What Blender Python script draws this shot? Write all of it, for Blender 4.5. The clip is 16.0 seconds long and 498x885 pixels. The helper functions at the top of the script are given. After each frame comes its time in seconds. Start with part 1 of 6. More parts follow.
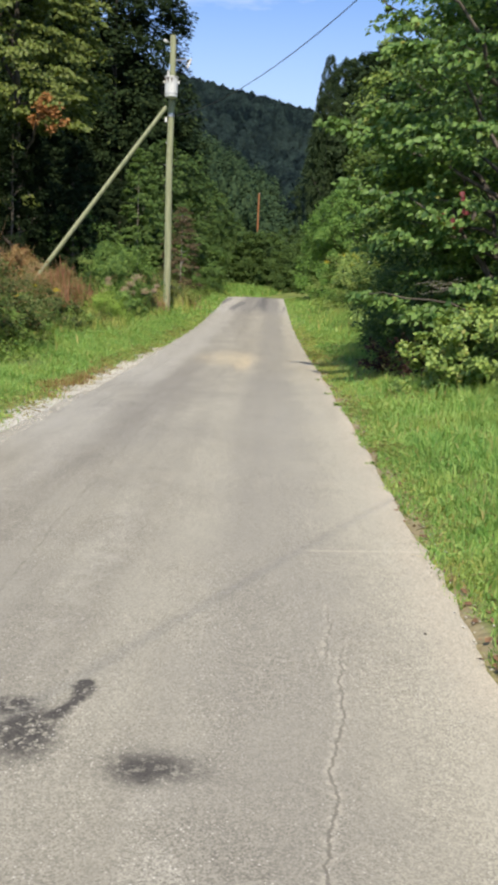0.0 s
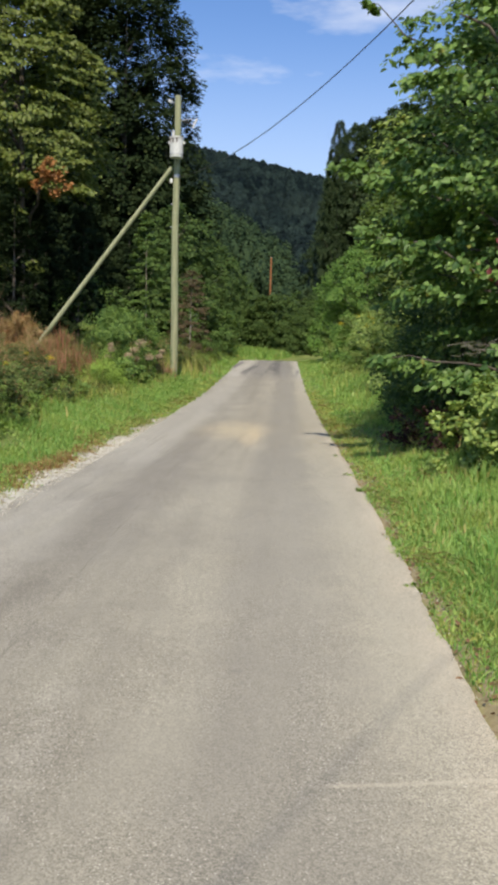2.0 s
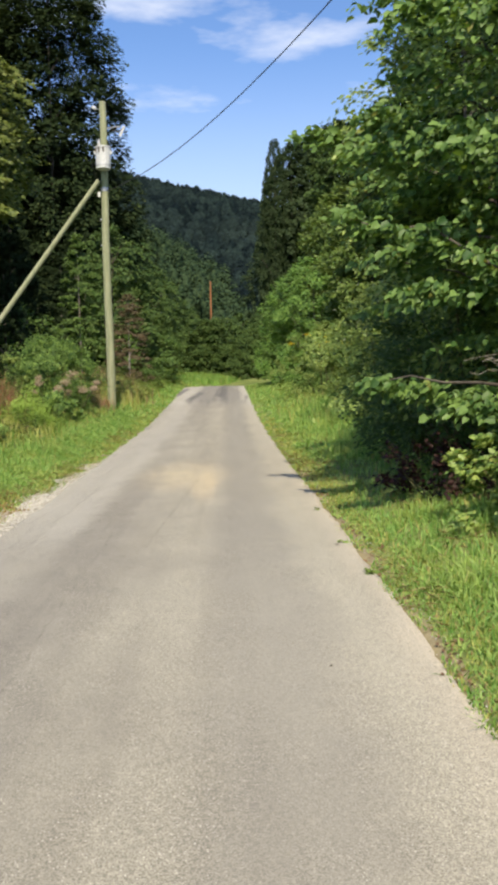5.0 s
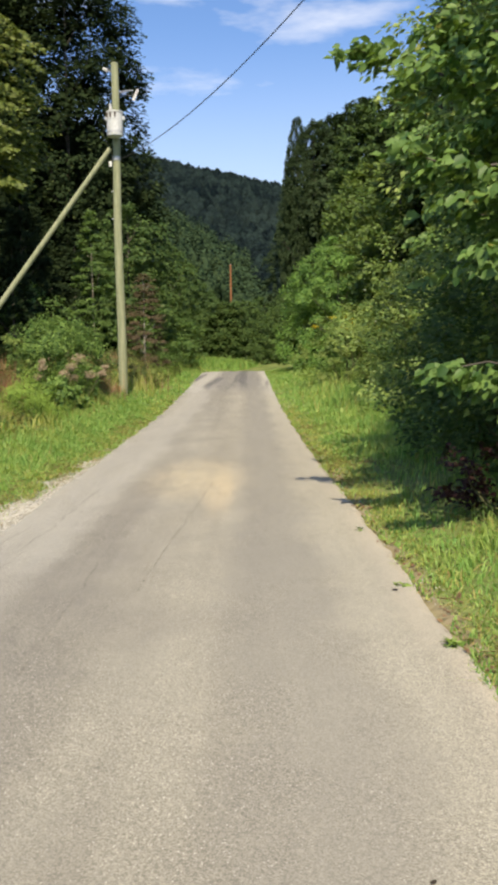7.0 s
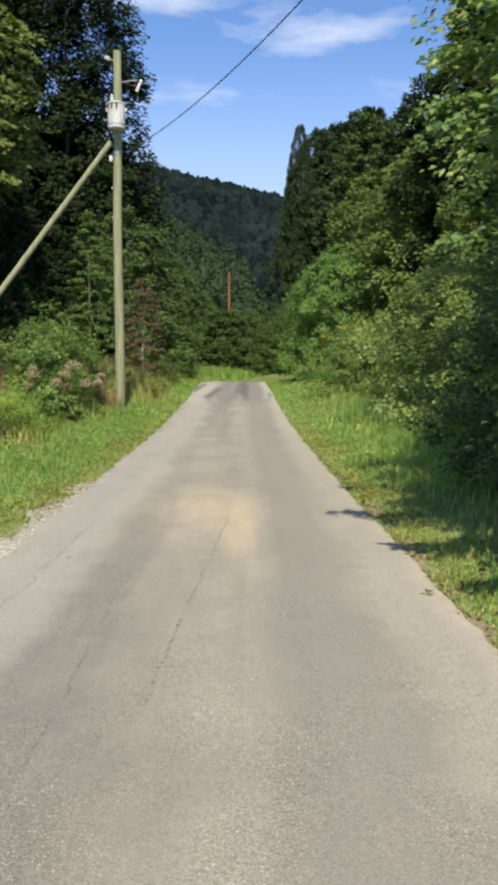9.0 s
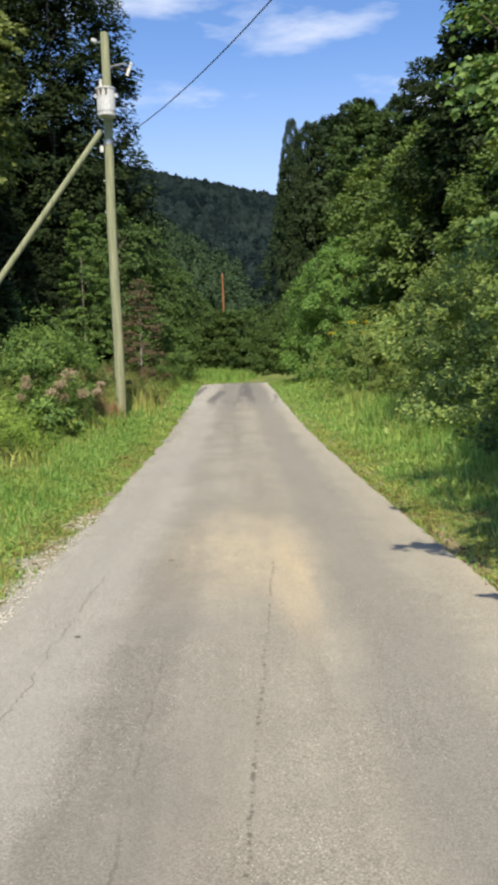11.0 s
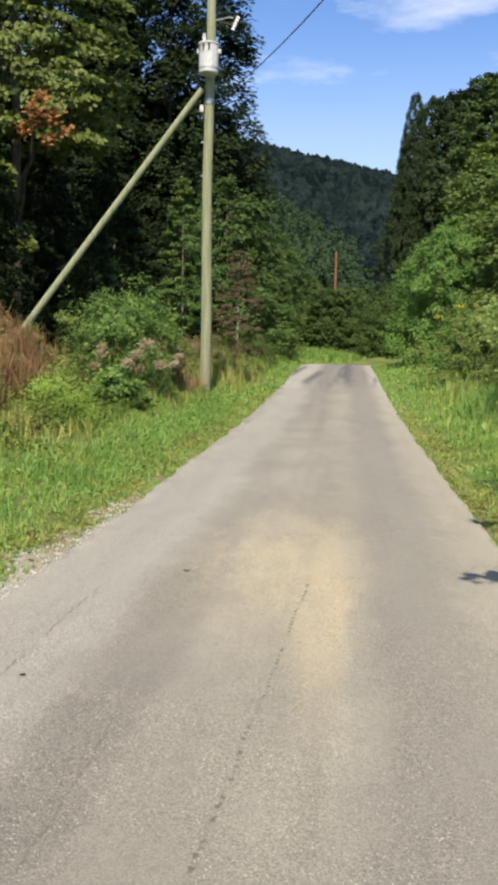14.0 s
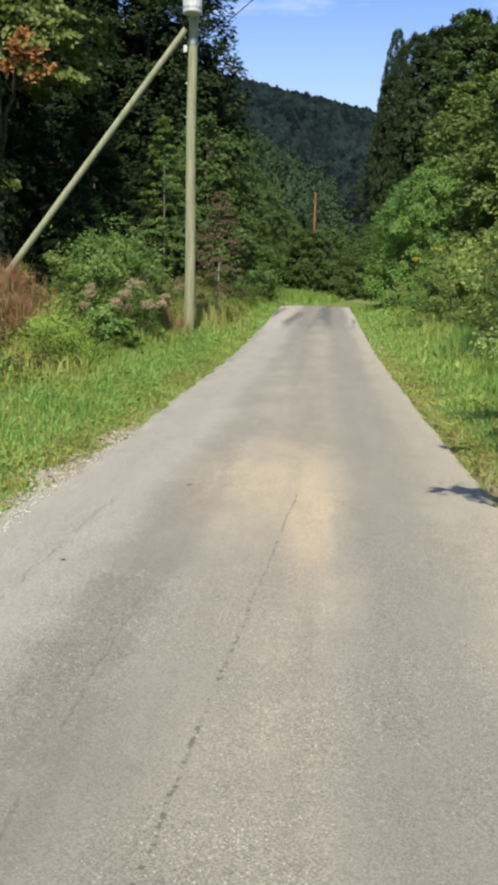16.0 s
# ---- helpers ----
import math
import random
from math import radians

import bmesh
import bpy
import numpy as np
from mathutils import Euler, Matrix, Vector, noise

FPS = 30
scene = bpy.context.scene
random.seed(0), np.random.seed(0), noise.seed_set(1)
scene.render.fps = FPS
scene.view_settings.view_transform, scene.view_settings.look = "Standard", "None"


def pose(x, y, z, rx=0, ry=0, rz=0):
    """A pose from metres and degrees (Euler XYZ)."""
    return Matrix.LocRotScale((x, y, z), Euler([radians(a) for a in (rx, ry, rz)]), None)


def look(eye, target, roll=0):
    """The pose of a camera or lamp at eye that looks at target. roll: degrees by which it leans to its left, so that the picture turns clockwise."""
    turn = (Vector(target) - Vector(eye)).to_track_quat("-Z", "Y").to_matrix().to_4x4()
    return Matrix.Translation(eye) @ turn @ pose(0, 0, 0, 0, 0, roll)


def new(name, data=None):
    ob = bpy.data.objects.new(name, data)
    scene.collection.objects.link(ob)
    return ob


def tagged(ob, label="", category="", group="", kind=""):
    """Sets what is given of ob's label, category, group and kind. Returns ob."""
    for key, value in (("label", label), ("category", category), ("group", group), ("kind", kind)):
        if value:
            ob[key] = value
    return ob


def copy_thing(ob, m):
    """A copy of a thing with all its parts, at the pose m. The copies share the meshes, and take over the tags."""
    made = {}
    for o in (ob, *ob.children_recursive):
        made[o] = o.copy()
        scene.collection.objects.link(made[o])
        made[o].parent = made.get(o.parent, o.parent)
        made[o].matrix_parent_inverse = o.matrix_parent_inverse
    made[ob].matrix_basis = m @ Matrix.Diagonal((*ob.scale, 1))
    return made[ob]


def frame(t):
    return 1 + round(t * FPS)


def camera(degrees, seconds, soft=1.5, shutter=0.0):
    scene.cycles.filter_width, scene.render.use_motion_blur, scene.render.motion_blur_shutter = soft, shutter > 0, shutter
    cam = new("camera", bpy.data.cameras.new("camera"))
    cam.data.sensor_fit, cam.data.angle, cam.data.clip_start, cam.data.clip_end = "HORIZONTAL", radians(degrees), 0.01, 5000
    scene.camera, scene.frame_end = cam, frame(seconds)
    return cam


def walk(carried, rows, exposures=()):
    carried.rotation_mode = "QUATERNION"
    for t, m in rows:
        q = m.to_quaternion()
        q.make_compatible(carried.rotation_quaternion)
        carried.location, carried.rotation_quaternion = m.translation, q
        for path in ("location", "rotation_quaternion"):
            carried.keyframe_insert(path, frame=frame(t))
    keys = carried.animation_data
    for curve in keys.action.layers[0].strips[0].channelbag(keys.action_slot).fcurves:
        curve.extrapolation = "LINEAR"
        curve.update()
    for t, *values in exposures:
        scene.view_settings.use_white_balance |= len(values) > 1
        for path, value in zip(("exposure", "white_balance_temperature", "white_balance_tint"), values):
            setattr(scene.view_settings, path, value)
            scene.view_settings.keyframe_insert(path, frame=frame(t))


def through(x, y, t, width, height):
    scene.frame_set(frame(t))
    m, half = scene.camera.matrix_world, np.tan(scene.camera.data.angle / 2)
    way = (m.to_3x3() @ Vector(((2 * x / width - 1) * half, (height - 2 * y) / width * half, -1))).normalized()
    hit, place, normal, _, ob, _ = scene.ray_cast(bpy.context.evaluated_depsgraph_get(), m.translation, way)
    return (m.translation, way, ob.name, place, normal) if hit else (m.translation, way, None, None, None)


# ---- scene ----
cam = camera(31.7, 16.0, soft=4.0)
PATH = [
    (0, (0.0, 0.0, 1.448), (-0.038, 1.969, 1.101), 2.5),
    (0.5, (0.073, 0.445, 1.431), (-0.109, 2.409, 1.102), 0.6),
    (1, (0.067, 0.816, 1.455), (-0.062, 2.795, 1.196), 1.0),
    (1.5, (0.047, 1.281, 1.475), (-0.052, 3.264, 1.235), 1.1),
    (2, (0.066, 1.875, 1.479), (-0.014, 3.862, 1.27), 1.5),
    (2.5, (-0.009, 2.281, 1.488), (-0.027, 4.276, 1.345), 1.2),
    (3, (-0.003, 2.751, 1.487), (-0.003, 4.746, 1.35), 0.0),
    (3.5, (-0.024, 3.195, 1.503), (-0.02, 5.189, 1.354), -0.6),
    (4, (-0.062, 3.714, 1.497), (-0.021, 5.708, 1.341), -0.6),
    (6.5, (-0.166, 6.258, 1.525), (-0.141, 8.252, 1.376), -1.7),
    (7, (-0.142, 6.752, 1.503), (-0.146, 8.744, 1.316), -0.8),
    (7.5, (-0.221, 7.178, 1.491), (-0.224, 9.166, 1.274), 0.6),
    (8, (-0.237, 7.582, 1.5), (-0.229, 9.576, 1.34), 0.6),
    (10.5, (-0.811, 9.886, 1.538), (-0.806, 11.879, 1.366), -1.2),
    (11, (-0.827, 10.282, 1.563), (-0.812, 12.275, 1.399), -1.9),
    (11.5, (-0.871, 10.645, 1.553), (-0.826, 12.638, 1.397), -1.4),
    (12, (-0.79, 10.966, 1.544), (-0.73, 12.962, 1.418), 0.0),
    (12.5, (-0.685, 11.308, 1.554), (-0.512, 13.299, 1.476), 2.2),
    (13, (-0.596, 11.516, 1.555), (-0.481, 13.513, 1.515), 1.0),
    (13.5, (-0.447, 11.593, 1.543), (-0.573, 13.586, 1.439), 1.1),
    (14, (-0.393, 11.608, 1.536), (-0.615, 13.584, 1.326), 1.3),
    (14.5, (-0.448, 11.471, 1.53), (-0.639, 13.456, 1.383), -0.1),
    (15, (-0.503, 11.306, 1.534), (-0.727, 13.286, 1.365), 0.8),
    (15.5, (-0.439, 11.057, 1.492), (-0.711, 13.019, 1.211), 1.8),
    (16, (-0.44, 10.805, 1.512), (-0.606, 12.769, 1.174), 1.6),
]
walk(cam, [(t, look(eye, target, roll)) for t, eye, target, roll in PATH], exposures=[(u, e, k, 9.5) for u, e, k in ((0, 0.26, 6800), (1, 0.17, 6830), (2, 0.10, 6900), (3, 0.18, 6900), (4, 0.30, 6990), (6.5, 0.33, 7400), (7.5, 0.29, 7400), (8, 0.21, 6930), (10.5, 0.26, 6960), (13.5, 0.30, 6940), (15, 0.27, 7000), (16, 0.26, 6770))])

# ---- world, sun, exposure ----
SUN_EL, SUN_AZ = radians(49), (0.03, -1.0)          # the sun stands behind the walker
world = bpy.data.worlds.new("world")
scene.world = world
world.use_nodes = True
wt = world.node_tree
wt.nodes.clear()
w_out = wt.nodes.new("ShaderNodeOutputWorld")
w_bg = wt.nodes.new("ShaderNodeBackground")
w_sky = wt.nodes.new("ShaderNodeTexSky")
w_sky.sky_type, w_sky.sun_disc = "NISHITA", False
w_sky.sun_elevation = SUN_EL
w_sky.sun_rotation = math.atan2(SUN_AZ[0], SUN_AZ[1])
w_sky.air_density, w_sky.dust_density, w_sky.ozone_density = 1.0, 0.9, 4.0
w_bg.inputs["Strength"].default_value = 0.14
# thin high clouds: stretched noise over the whole sky, thinned by a wider noise
w_co = wt.nodes.new("ShaderNodeTexCoord")
w_map = wt.nodes.new("ShaderNodeMapping")
w_map.inputs["Scale"].default_value = (3.2, 3.2, 11.0)
w_map.inputs["Location"].default_value = (0.35, 0.0, 0.2)
w_n = wt.nodes.new("ShaderNodeTexNoise")
w_n.inputs["Scale"].default_value, w_n.inputs["Detail"].default_value, w_n.inputs["Roughness"].default_value = 1.3, 6, 0.55
w_r = wt.nodes.new("ShaderNodeMapRange")
w_r.inputs["From Min"].default_value, w_r.inputs["From Max"].default_value = 0.53, 0.74
w_r.inputs["To Max"].default_value = 0.74
w_tint = wt.nodes.new("ShaderNodeMix")      # a clear deep-blue day
w_tint.data_type, w_tint.blend_type = "RGBA", "MULTIPLY"
w_tint.inputs["Factor"].default_value = 1.0
w_tint.inputs["B"].default_value = (0.80, 0.98, 1.24, 1)
w_mix = wt.nodes.new("ShaderNodeMix")
w_mix.data_type = "RGBA"
w_mix.inputs["B"].default_value = (7.0, 7.3, 8.0, 1)
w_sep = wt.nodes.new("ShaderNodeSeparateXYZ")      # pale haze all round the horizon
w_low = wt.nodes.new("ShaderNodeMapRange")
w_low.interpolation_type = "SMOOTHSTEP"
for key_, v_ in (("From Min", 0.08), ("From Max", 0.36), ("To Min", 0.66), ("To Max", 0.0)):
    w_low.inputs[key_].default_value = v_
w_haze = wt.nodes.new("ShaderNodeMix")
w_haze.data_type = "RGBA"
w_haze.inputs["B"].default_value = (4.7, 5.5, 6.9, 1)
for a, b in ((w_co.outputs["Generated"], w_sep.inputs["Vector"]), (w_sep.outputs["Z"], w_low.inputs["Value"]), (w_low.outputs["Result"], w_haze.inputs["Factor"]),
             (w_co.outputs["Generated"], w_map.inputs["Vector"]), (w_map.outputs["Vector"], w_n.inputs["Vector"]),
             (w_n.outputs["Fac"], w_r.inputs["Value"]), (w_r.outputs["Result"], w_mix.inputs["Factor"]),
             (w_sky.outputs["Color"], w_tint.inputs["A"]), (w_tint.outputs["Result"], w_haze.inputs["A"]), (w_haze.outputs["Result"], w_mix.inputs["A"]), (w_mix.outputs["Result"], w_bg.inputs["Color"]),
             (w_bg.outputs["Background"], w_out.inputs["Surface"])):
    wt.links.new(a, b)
sun = new("sun", bpy.data.lights.new("sun", "SUN"))
sun.data.energy, sun.data.angle, sun.data.color = 5.0, radians(0.53), (1.0, 0.915, 0.77)
sun_dir = Vector((SUN_AZ[0], SUN_AZ[1], 0)).normalized() * math.cos(SUN_EL) + Vector((0, 0, math.sin(SUN_EL)))
sun.matrix_world = look(sun_dir * 60, (0, 0, 0))


# ---- materials ----
def material(name, rough=0.8, spec=0.3, metal=0.0):
    m = bpy.data.materials.new(name)
    m.use_nodes = True
    b = m.node_tree.nodes["Principled BSDF"]
    b.inputs["Roughness"].default_value, b.inputs["Metallic"].default_value = rough, metal
    b.inputs["Specular IOR Level"].default_value = spec
    return m, m.node_tree, b


class Net:
    """Short words for the nodes of one material."""

    def __init__(self, tree):
        self.t = tree
        self.co = tree.nodes.new("ShaderNodeTexCoord")

    def link(self, a, b):
        self.t.links.new(a, b)

    def put(self, socket, v):
        if isinstance(v, bpy.types.NodeSocket):
            self.t.links.new(v, socket)
        else:
            socket.default_value = v

    def mapped(self, scale, where="Object", loc=(0, 0, 0)):
        n = self.t.nodes.new("ShaderNodeMapping")
        n.inputs["Scale"].default_value = scale
        n.inputs["Location"].default_value = loc
        self.link(self.co.outputs[where], n.inputs["Vector"])
        return n.outputs["Vector"]

    def noise(self, scale, detail=4, rough=0.55, vector=None):
        n = self.t.nodes.new("ShaderNodeTexNoise")
        n.inputs["Scale"].default_value, n.inputs["Detail"].default_value, n.inputs["Roughness"].default_value = scale, detail, rough
        self.link(vector if vector is not None else self.co.outputs["Object"], n.inputs["Vector"])
        return n.outputs["Fac"]

    def ramp(self, v, lo, hi, a=0.0, b=1.0):
        n = self.t.nodes.new("ShaderNodeMapRange")
        n.interpolation_type = "SMOOTHSTEP"
        self.put(n.inputs["Value"], v)
        for key, x in (("From Min", lo), ("From Max", hi), ("To Min", a), ("To Max", b)):
            n.inputs[key].default_value = x
        return n.outputs["Result"]

    def math(self, op, a, b=0.0):
        n = self.t.nodes.new("ShaderNodeMath")
        n.operation = op
        self.put(n.inputs[0], a)
        self.put(n.inputs[1], b)
        return n.outputs[0]

    def mix(self, f, a, b, blend="MIX"):
        n = self.t.nodes.new("ShaderNodeMix")
        n.data_type, n.blend_type = "RGBA", blend
        self.put(n.inputs["Factor"], f)
        self.put(n.inputs["A"], (*a, 1) if isinstance(a, tuple) else a)
        self.put(n.inputs["B"], (*b, 1) if isinstance(b, tuple) else b)
        return n.outputs["Result"]

    def bump(self, height, strength, distance, b):
        n = self.t.nodes.new("ShaderNodeBump")
        n.inputs["Strength"].default_value, n.inputs["Distance"].default_value = strength, distance
        self.link(height, n.inputs["Height"])
        self.link(n.outputs["Normal"], b.inputs["Normal"])

    def xyz(self):
        n = self.t.nodes.new("ShaderNodeSeparateXYZ")
        self.link(self.co.outputs["Object"], n.inputs["Vector"])
        return n.outputs["X"], n.outputs["Y"], n.outputs["Z"]


def leaf_material(name, dark, light, through=0.3, rough=0.55, spec=0.25, patch=0.35, odd=None, odd_share=0.0, dry=None, dry_scale=0.7):
    """Leaves: each its own tone, patches of tone over the crown, light coming through."""
    m, tree, b = material(name, rough, spec)
    n = Net(tree)
    geo = tree.nodes.new("ShaderNodeNewGeometry")
    rnd = geo.outputs["Random Per Island"]
    col = n.mix(rnd, dark, light)
    if odd:
        col = n.mix(n.ramp(n.math("FRACT", n.math("MULTIPLY", rnd, 17.31)), 1 - odd_share, 1 - odd_share * 0.8), col, odd)
    big = n.noise(patch, 3)
    col = n.mix(n.ramp(big, 0.38, 0.7, 0.0, 0.55), col, n.mix(1.0, col, (0.55, 0.62, 0.5), "MULTIPLY"))
    if dry:      # stretches that have yellowed
        col = n.mix(n.ramp(n.noise(dry_scale, 4, 0.6, n.mapped((1, 1, 1), loc=(4, 9, 0))), 0.5, 0.66, 0.0, 0.5), col, n.mix(rnd, dry, tuple(c * 1.5 for c in dry)))
    n.link(col, b.inputs["Base Color"])
    tl = tree.nodes.new("ShaderNodeBsdfTranslucent")
    n.link(n.mix(1.0, col, (1.25, 1.2, 0.55), "MULTIPLY"), tl.inputs["Color"])
    mx = tree.nodes.new("ShaderNodeMixShader")
    mx.inputs["Fac"].default_value = through
    out = next(o for o in tree.nodes if o.type == "OUTPUT_MATERIAL")
    n.link(b.outputs["BSDF"], mx.inputs[1])
    n.link(tl.outputs["BSDF"], mx.inputs[2])
    n.link(mx.outputs["Shader"], out.inputs["Surface"])
    return m


def mottled(name, a, b_, scale, rough=0.85, stretch=(1, 1, 1), bump=0.0, spec=0.3, metal=0.0, fine=None):
    """Two tones in noise at two scales, with a fine relief."""
    m, tree, b = material(name, rough, spec, metal)
    n = Net(tree)
    v = n.mapped(stretch)
    col = n.mix(n.ramp(n.noise(scale, 5, 0.6, v), 0.3, 0.7), a, b_)
    col = n.mix(n.ramp(n.noise(scale * 7, 3, 0.6, v), 0.35, 0.7, 0.0, 0.5), col, n.mix(1.0, col, (0.6, 0.58, 0.55), "MULTIPLY"))
    n.link(col, b.inputs["Base Color"])
    if bump:
        n.bump(n.noise(fine or scale * 5, 4, 0.6, v), bump, 0.02, b)
    return m


M = {}
M["leaf_near"] = leaf_material("leaf_near", (0.041, 0.102, 0.024), (0.198, 0.308, 0.084), 0.28, 0.5, 0.28, 0.9, (0.22, 0.23, 0.055), 0.012)
M["leaf_vine"] = leaf_material("leaf_vine", (0.095, 0.176, 0.037), (0.34, 0.43, 0.116), 0.3, 0.45, 0.35, 0.8, (0.30, 0.30, 0.08), 0.02)
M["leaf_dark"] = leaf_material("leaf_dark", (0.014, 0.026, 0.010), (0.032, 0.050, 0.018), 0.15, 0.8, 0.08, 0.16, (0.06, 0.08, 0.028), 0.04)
# cedar leaf, its colour darkened to stand in for the wood's shaded inside
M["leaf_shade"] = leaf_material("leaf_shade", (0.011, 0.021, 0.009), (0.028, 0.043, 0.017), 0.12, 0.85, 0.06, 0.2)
M["leaf_mid"] = leaf_material("leaf_mid", (0.05, 0.107, 0.023), (0.125, 0.197, 0.046), 0.28, 0.55, 0.25, 0.2)
M["leaf_pale"] = leaf_material("leaf_pale", (0.10, 0.160, 0.033), (0.245, 0.305, 0.082), 0.3, 0.5, 0.3, 0.25)
M["leaf_lit"] = leaf_material("leaf_lit", (0.068, 0.125, 0.026), (0.17, 0.238, 0.056), 0.3, 0.5, 0.25, 0.22)
M["leaf_far"] = leaf_material("leaf_far", (0.035, 0.072, 0.019), (0.088, 0.135, 0.034), 0.22, 0.6, 0.15, 0.12)
M["leaf_dull"] = leaf_material("leaf_dull", (0.05, 0.082, 0.025), (0.14, 0.165, 0.055), 0.25, 0.6, 0.15, 0.9, (0.20, 0.12, 0.06), 0.12)
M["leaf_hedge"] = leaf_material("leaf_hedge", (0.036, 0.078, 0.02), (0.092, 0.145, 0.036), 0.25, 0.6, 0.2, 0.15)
M["leaf_gold"] = leaf_material("leaf_gold", (0.15, 0.255, 0.04), (0.29, 0.40, 0.08), 0.25, 0.6, 0.2, 0.9)
M["leaf_spray"] = leaf_material("leaf_spray", (0.078, 0.115, 0.021), (0.195, 0.228, 0.052), 0.3, 0.5, 0.3, 0.25)
M["leaf_cedar"] = leaf_material("leaf_cedar", (0.028, 0.051, 0.021), (0.058, 0.090, 0.035), 0.2, 0.6, 0.15, 0.15)
M["leaf_weed"] = leaf_material("leaf_weed", (0.08, 0.165, 0.03), (0.26, 0.36, 0.085), 0.2, 0.5, 0.25, 0.6)
M["leaf_bush"] = leaf_material("leaf_bush", (0.038, 0.097, 0.019), (0.21, 0.315, 0.07), 0.2, 0.5, 0.25, 0.9)
M["leaf_fresh"] = leaf_material("leaf_fresh", (0.060, 0.150, 0.028), (0.205, 0.345, 0.075), 0.3, 0.5, 0.25, 0.35)
M["leaf_woods"] = leaf_material("leaf_woods", (0.015, 0.034, 0.018), (0.056, 0.088, 0.038), 0.1, 0.8, 0.1, 0.22)
M["leaf_rust"] = leaf_material("leaf_rust", (0.22, 0.095, 0.035), (0.44, 0.22, 0.09), 0.25, 0.7, 0.1, 0.8)
M["leaf_brown"] = leaf_material("leaf_brown", (0.070, 0.055, 0.034), (0.140, 0.106, 0.062), 0.15, 0.8, 0.1, 0.5)
M["leaf_maroon"] = leaf_material("leaf_maroon", (0.022, 0.009, 0.008), (0.05, 0.02, 0.016), 0.15, 0.6, 0.2, 0.8)
M["straw"] = leaf_material("straw", (0.20, 0.13, 0.055), (0.42, 0.30, 0.14), 0.2, 0.8, 0.1, 0.5, (0.25, 0.1, 0.05), 0.2)
M["russet_grass"] = leaf_material("russet_grass", (0.24, 0.14, 0.085), (0.48, 0.325, 0.21), 0.2, 0.8, 0.1, 0.5, (0.12, 0.15, 0.04), 0.25)
M["grass"] = leaf_material("grass", (0.11, 0.268, 0.054), (0.38, 0.53, 0.156), 0.34, 0.5, 0.25, 0.75, (0.45, 0.38, 0.15), 0.06, (0.27, 0.31, 0.08), 0.8)
M["grass_dry"] = leaf_material("grass_dry", (0.22, 0.27, 0.055), (0.50, 0.50, 0.17), 0.3, 0.6, 0.2, 0.8, (0.34, 0.26, 0.11), 0.10)
M["dry_weed"] = leaf_material("dry_weed", (0.20, 0.125, 0.065), (0.46, 0.30, 0.17), 0.2, 0.8, 0.1, 0.9, (0.13, 0.18, 0.05), 0.3)
M["thatch"] = leaf_material("thatch", (0.22, 0.20, 0.09), (0.46, 0.41, 0.20), 0.2, 0.8, 0.1, 0.8, (0.26, 0.15, 0.08), 0.15)
M["rust_stalk"] = leaf_material("rust_stalk", (0.19, 0.085, 0.05), (0.38, 0.20, 0.12), 0.2, 0.8, 0.1, 0.7, (0.14, 0.17, 0.05), 0.2)
M["leaf_red"] = leaf_material("leaf_red", (0.11, 0.018, 0.02), (0.20, 0.04, 0.04), 0.2, 0.5, 0.3, 0.8)
M["pink"] = leaf_material("pink", (0.26, 0.20, 0.13), (0.42, 0.335, 0.235), 0.2, 0.8, 0.1, 1.0)
M["yellow"] = leaf_material("yellow", (0.42, 0.32, 0.02), (0.62, 0.5, 0.05), 0.2, 0.8, 0.1, 1.0)
M["white_bloom"] = leaf_material("white_bloom", (0.5, 0.52, 0.4), (0.7, 0.7, 0.6), 0.2, 0.8, 0.1, 1.0)
M["bark"] = mottled("bark", (0.05, 0.042, 0.034), (0.13, 0.11, 0.09), 4.0, 0.9, (1, 1, 0.25), 0.6)
M["bark_pale"] = mottled("bark_pale", (0.2, 0.18, 0.15), (0.34, 0.31, 0.27), 5.0, 0.9, (1, 1, 0.3), 0.4)
M["stem"] = mottled("stem", (0.06, 0.08, 0.03), (0.13, 0.11, 0.05), 6.0, 0.8)
M["twig"] = mottled("twig", (0.22, 0.19, 0.15), (0.38, 0.34, 0.28), 8.0, 0.85)
M["pole_wood"] = mottled("pole_wood", (0.21, 0.235, 0.13), (0.34, 0.345, 0.215), 3.0, 0.85, (6, 6, 0.35), 0.4)
M["pole_rust"] = mottled("pole_rust", (0.25, 0.095, 0.035), (0.35, 0.145, 0.06), 2.0, 0.85, (6, 6, 0.4), 0.3)
M["tank_grey"] = mottled("tank_grey", (0.50, 0.51, 0.50), (0.66, 0.66, 0.64), 3.0, 0.45, (3, 3, 0.6), 0.05, 0.4)
M["porcelain"] = mottled("porcelain", (0.6, 0.6, 0.58), (0.75, 0.74, 0.7), 6.0, 0.25, spec=0.5)
M["galvanised"] = mottled("galvanised", (0.32, 0.33, 0.34), (0.5, 0.5, 0.5), 9.0, 0.45, metal=0.8)
M["cable"] = mottled("cable", (0.025, 0.026, 0.028), (0.05, 0.05, 0.052), 12.0, 0.6)
M["copper_brown"] = mottled("copper_brown", (0.10, 0.075, 0.06), (0.17, 0.13, 0.10), 9.0, 0.4, spec=0.5)
M["stone"] = mottled("stone", (0.34, 0.32, 0.27), (0.60, 0.57, 0.49), 9.0, 0.9)
M["dry_leaf"] = mottled("dry_leaf", (0.10, 0.055, 0.03), (0.23, 0.13, 0.065), 20.0, 0.8)
M["dark_leaf"] = mottled("dark_leaf", (0.03, 0.022, 0.016), (0.06, 0.045, 0.03), 20.0, 0.8)
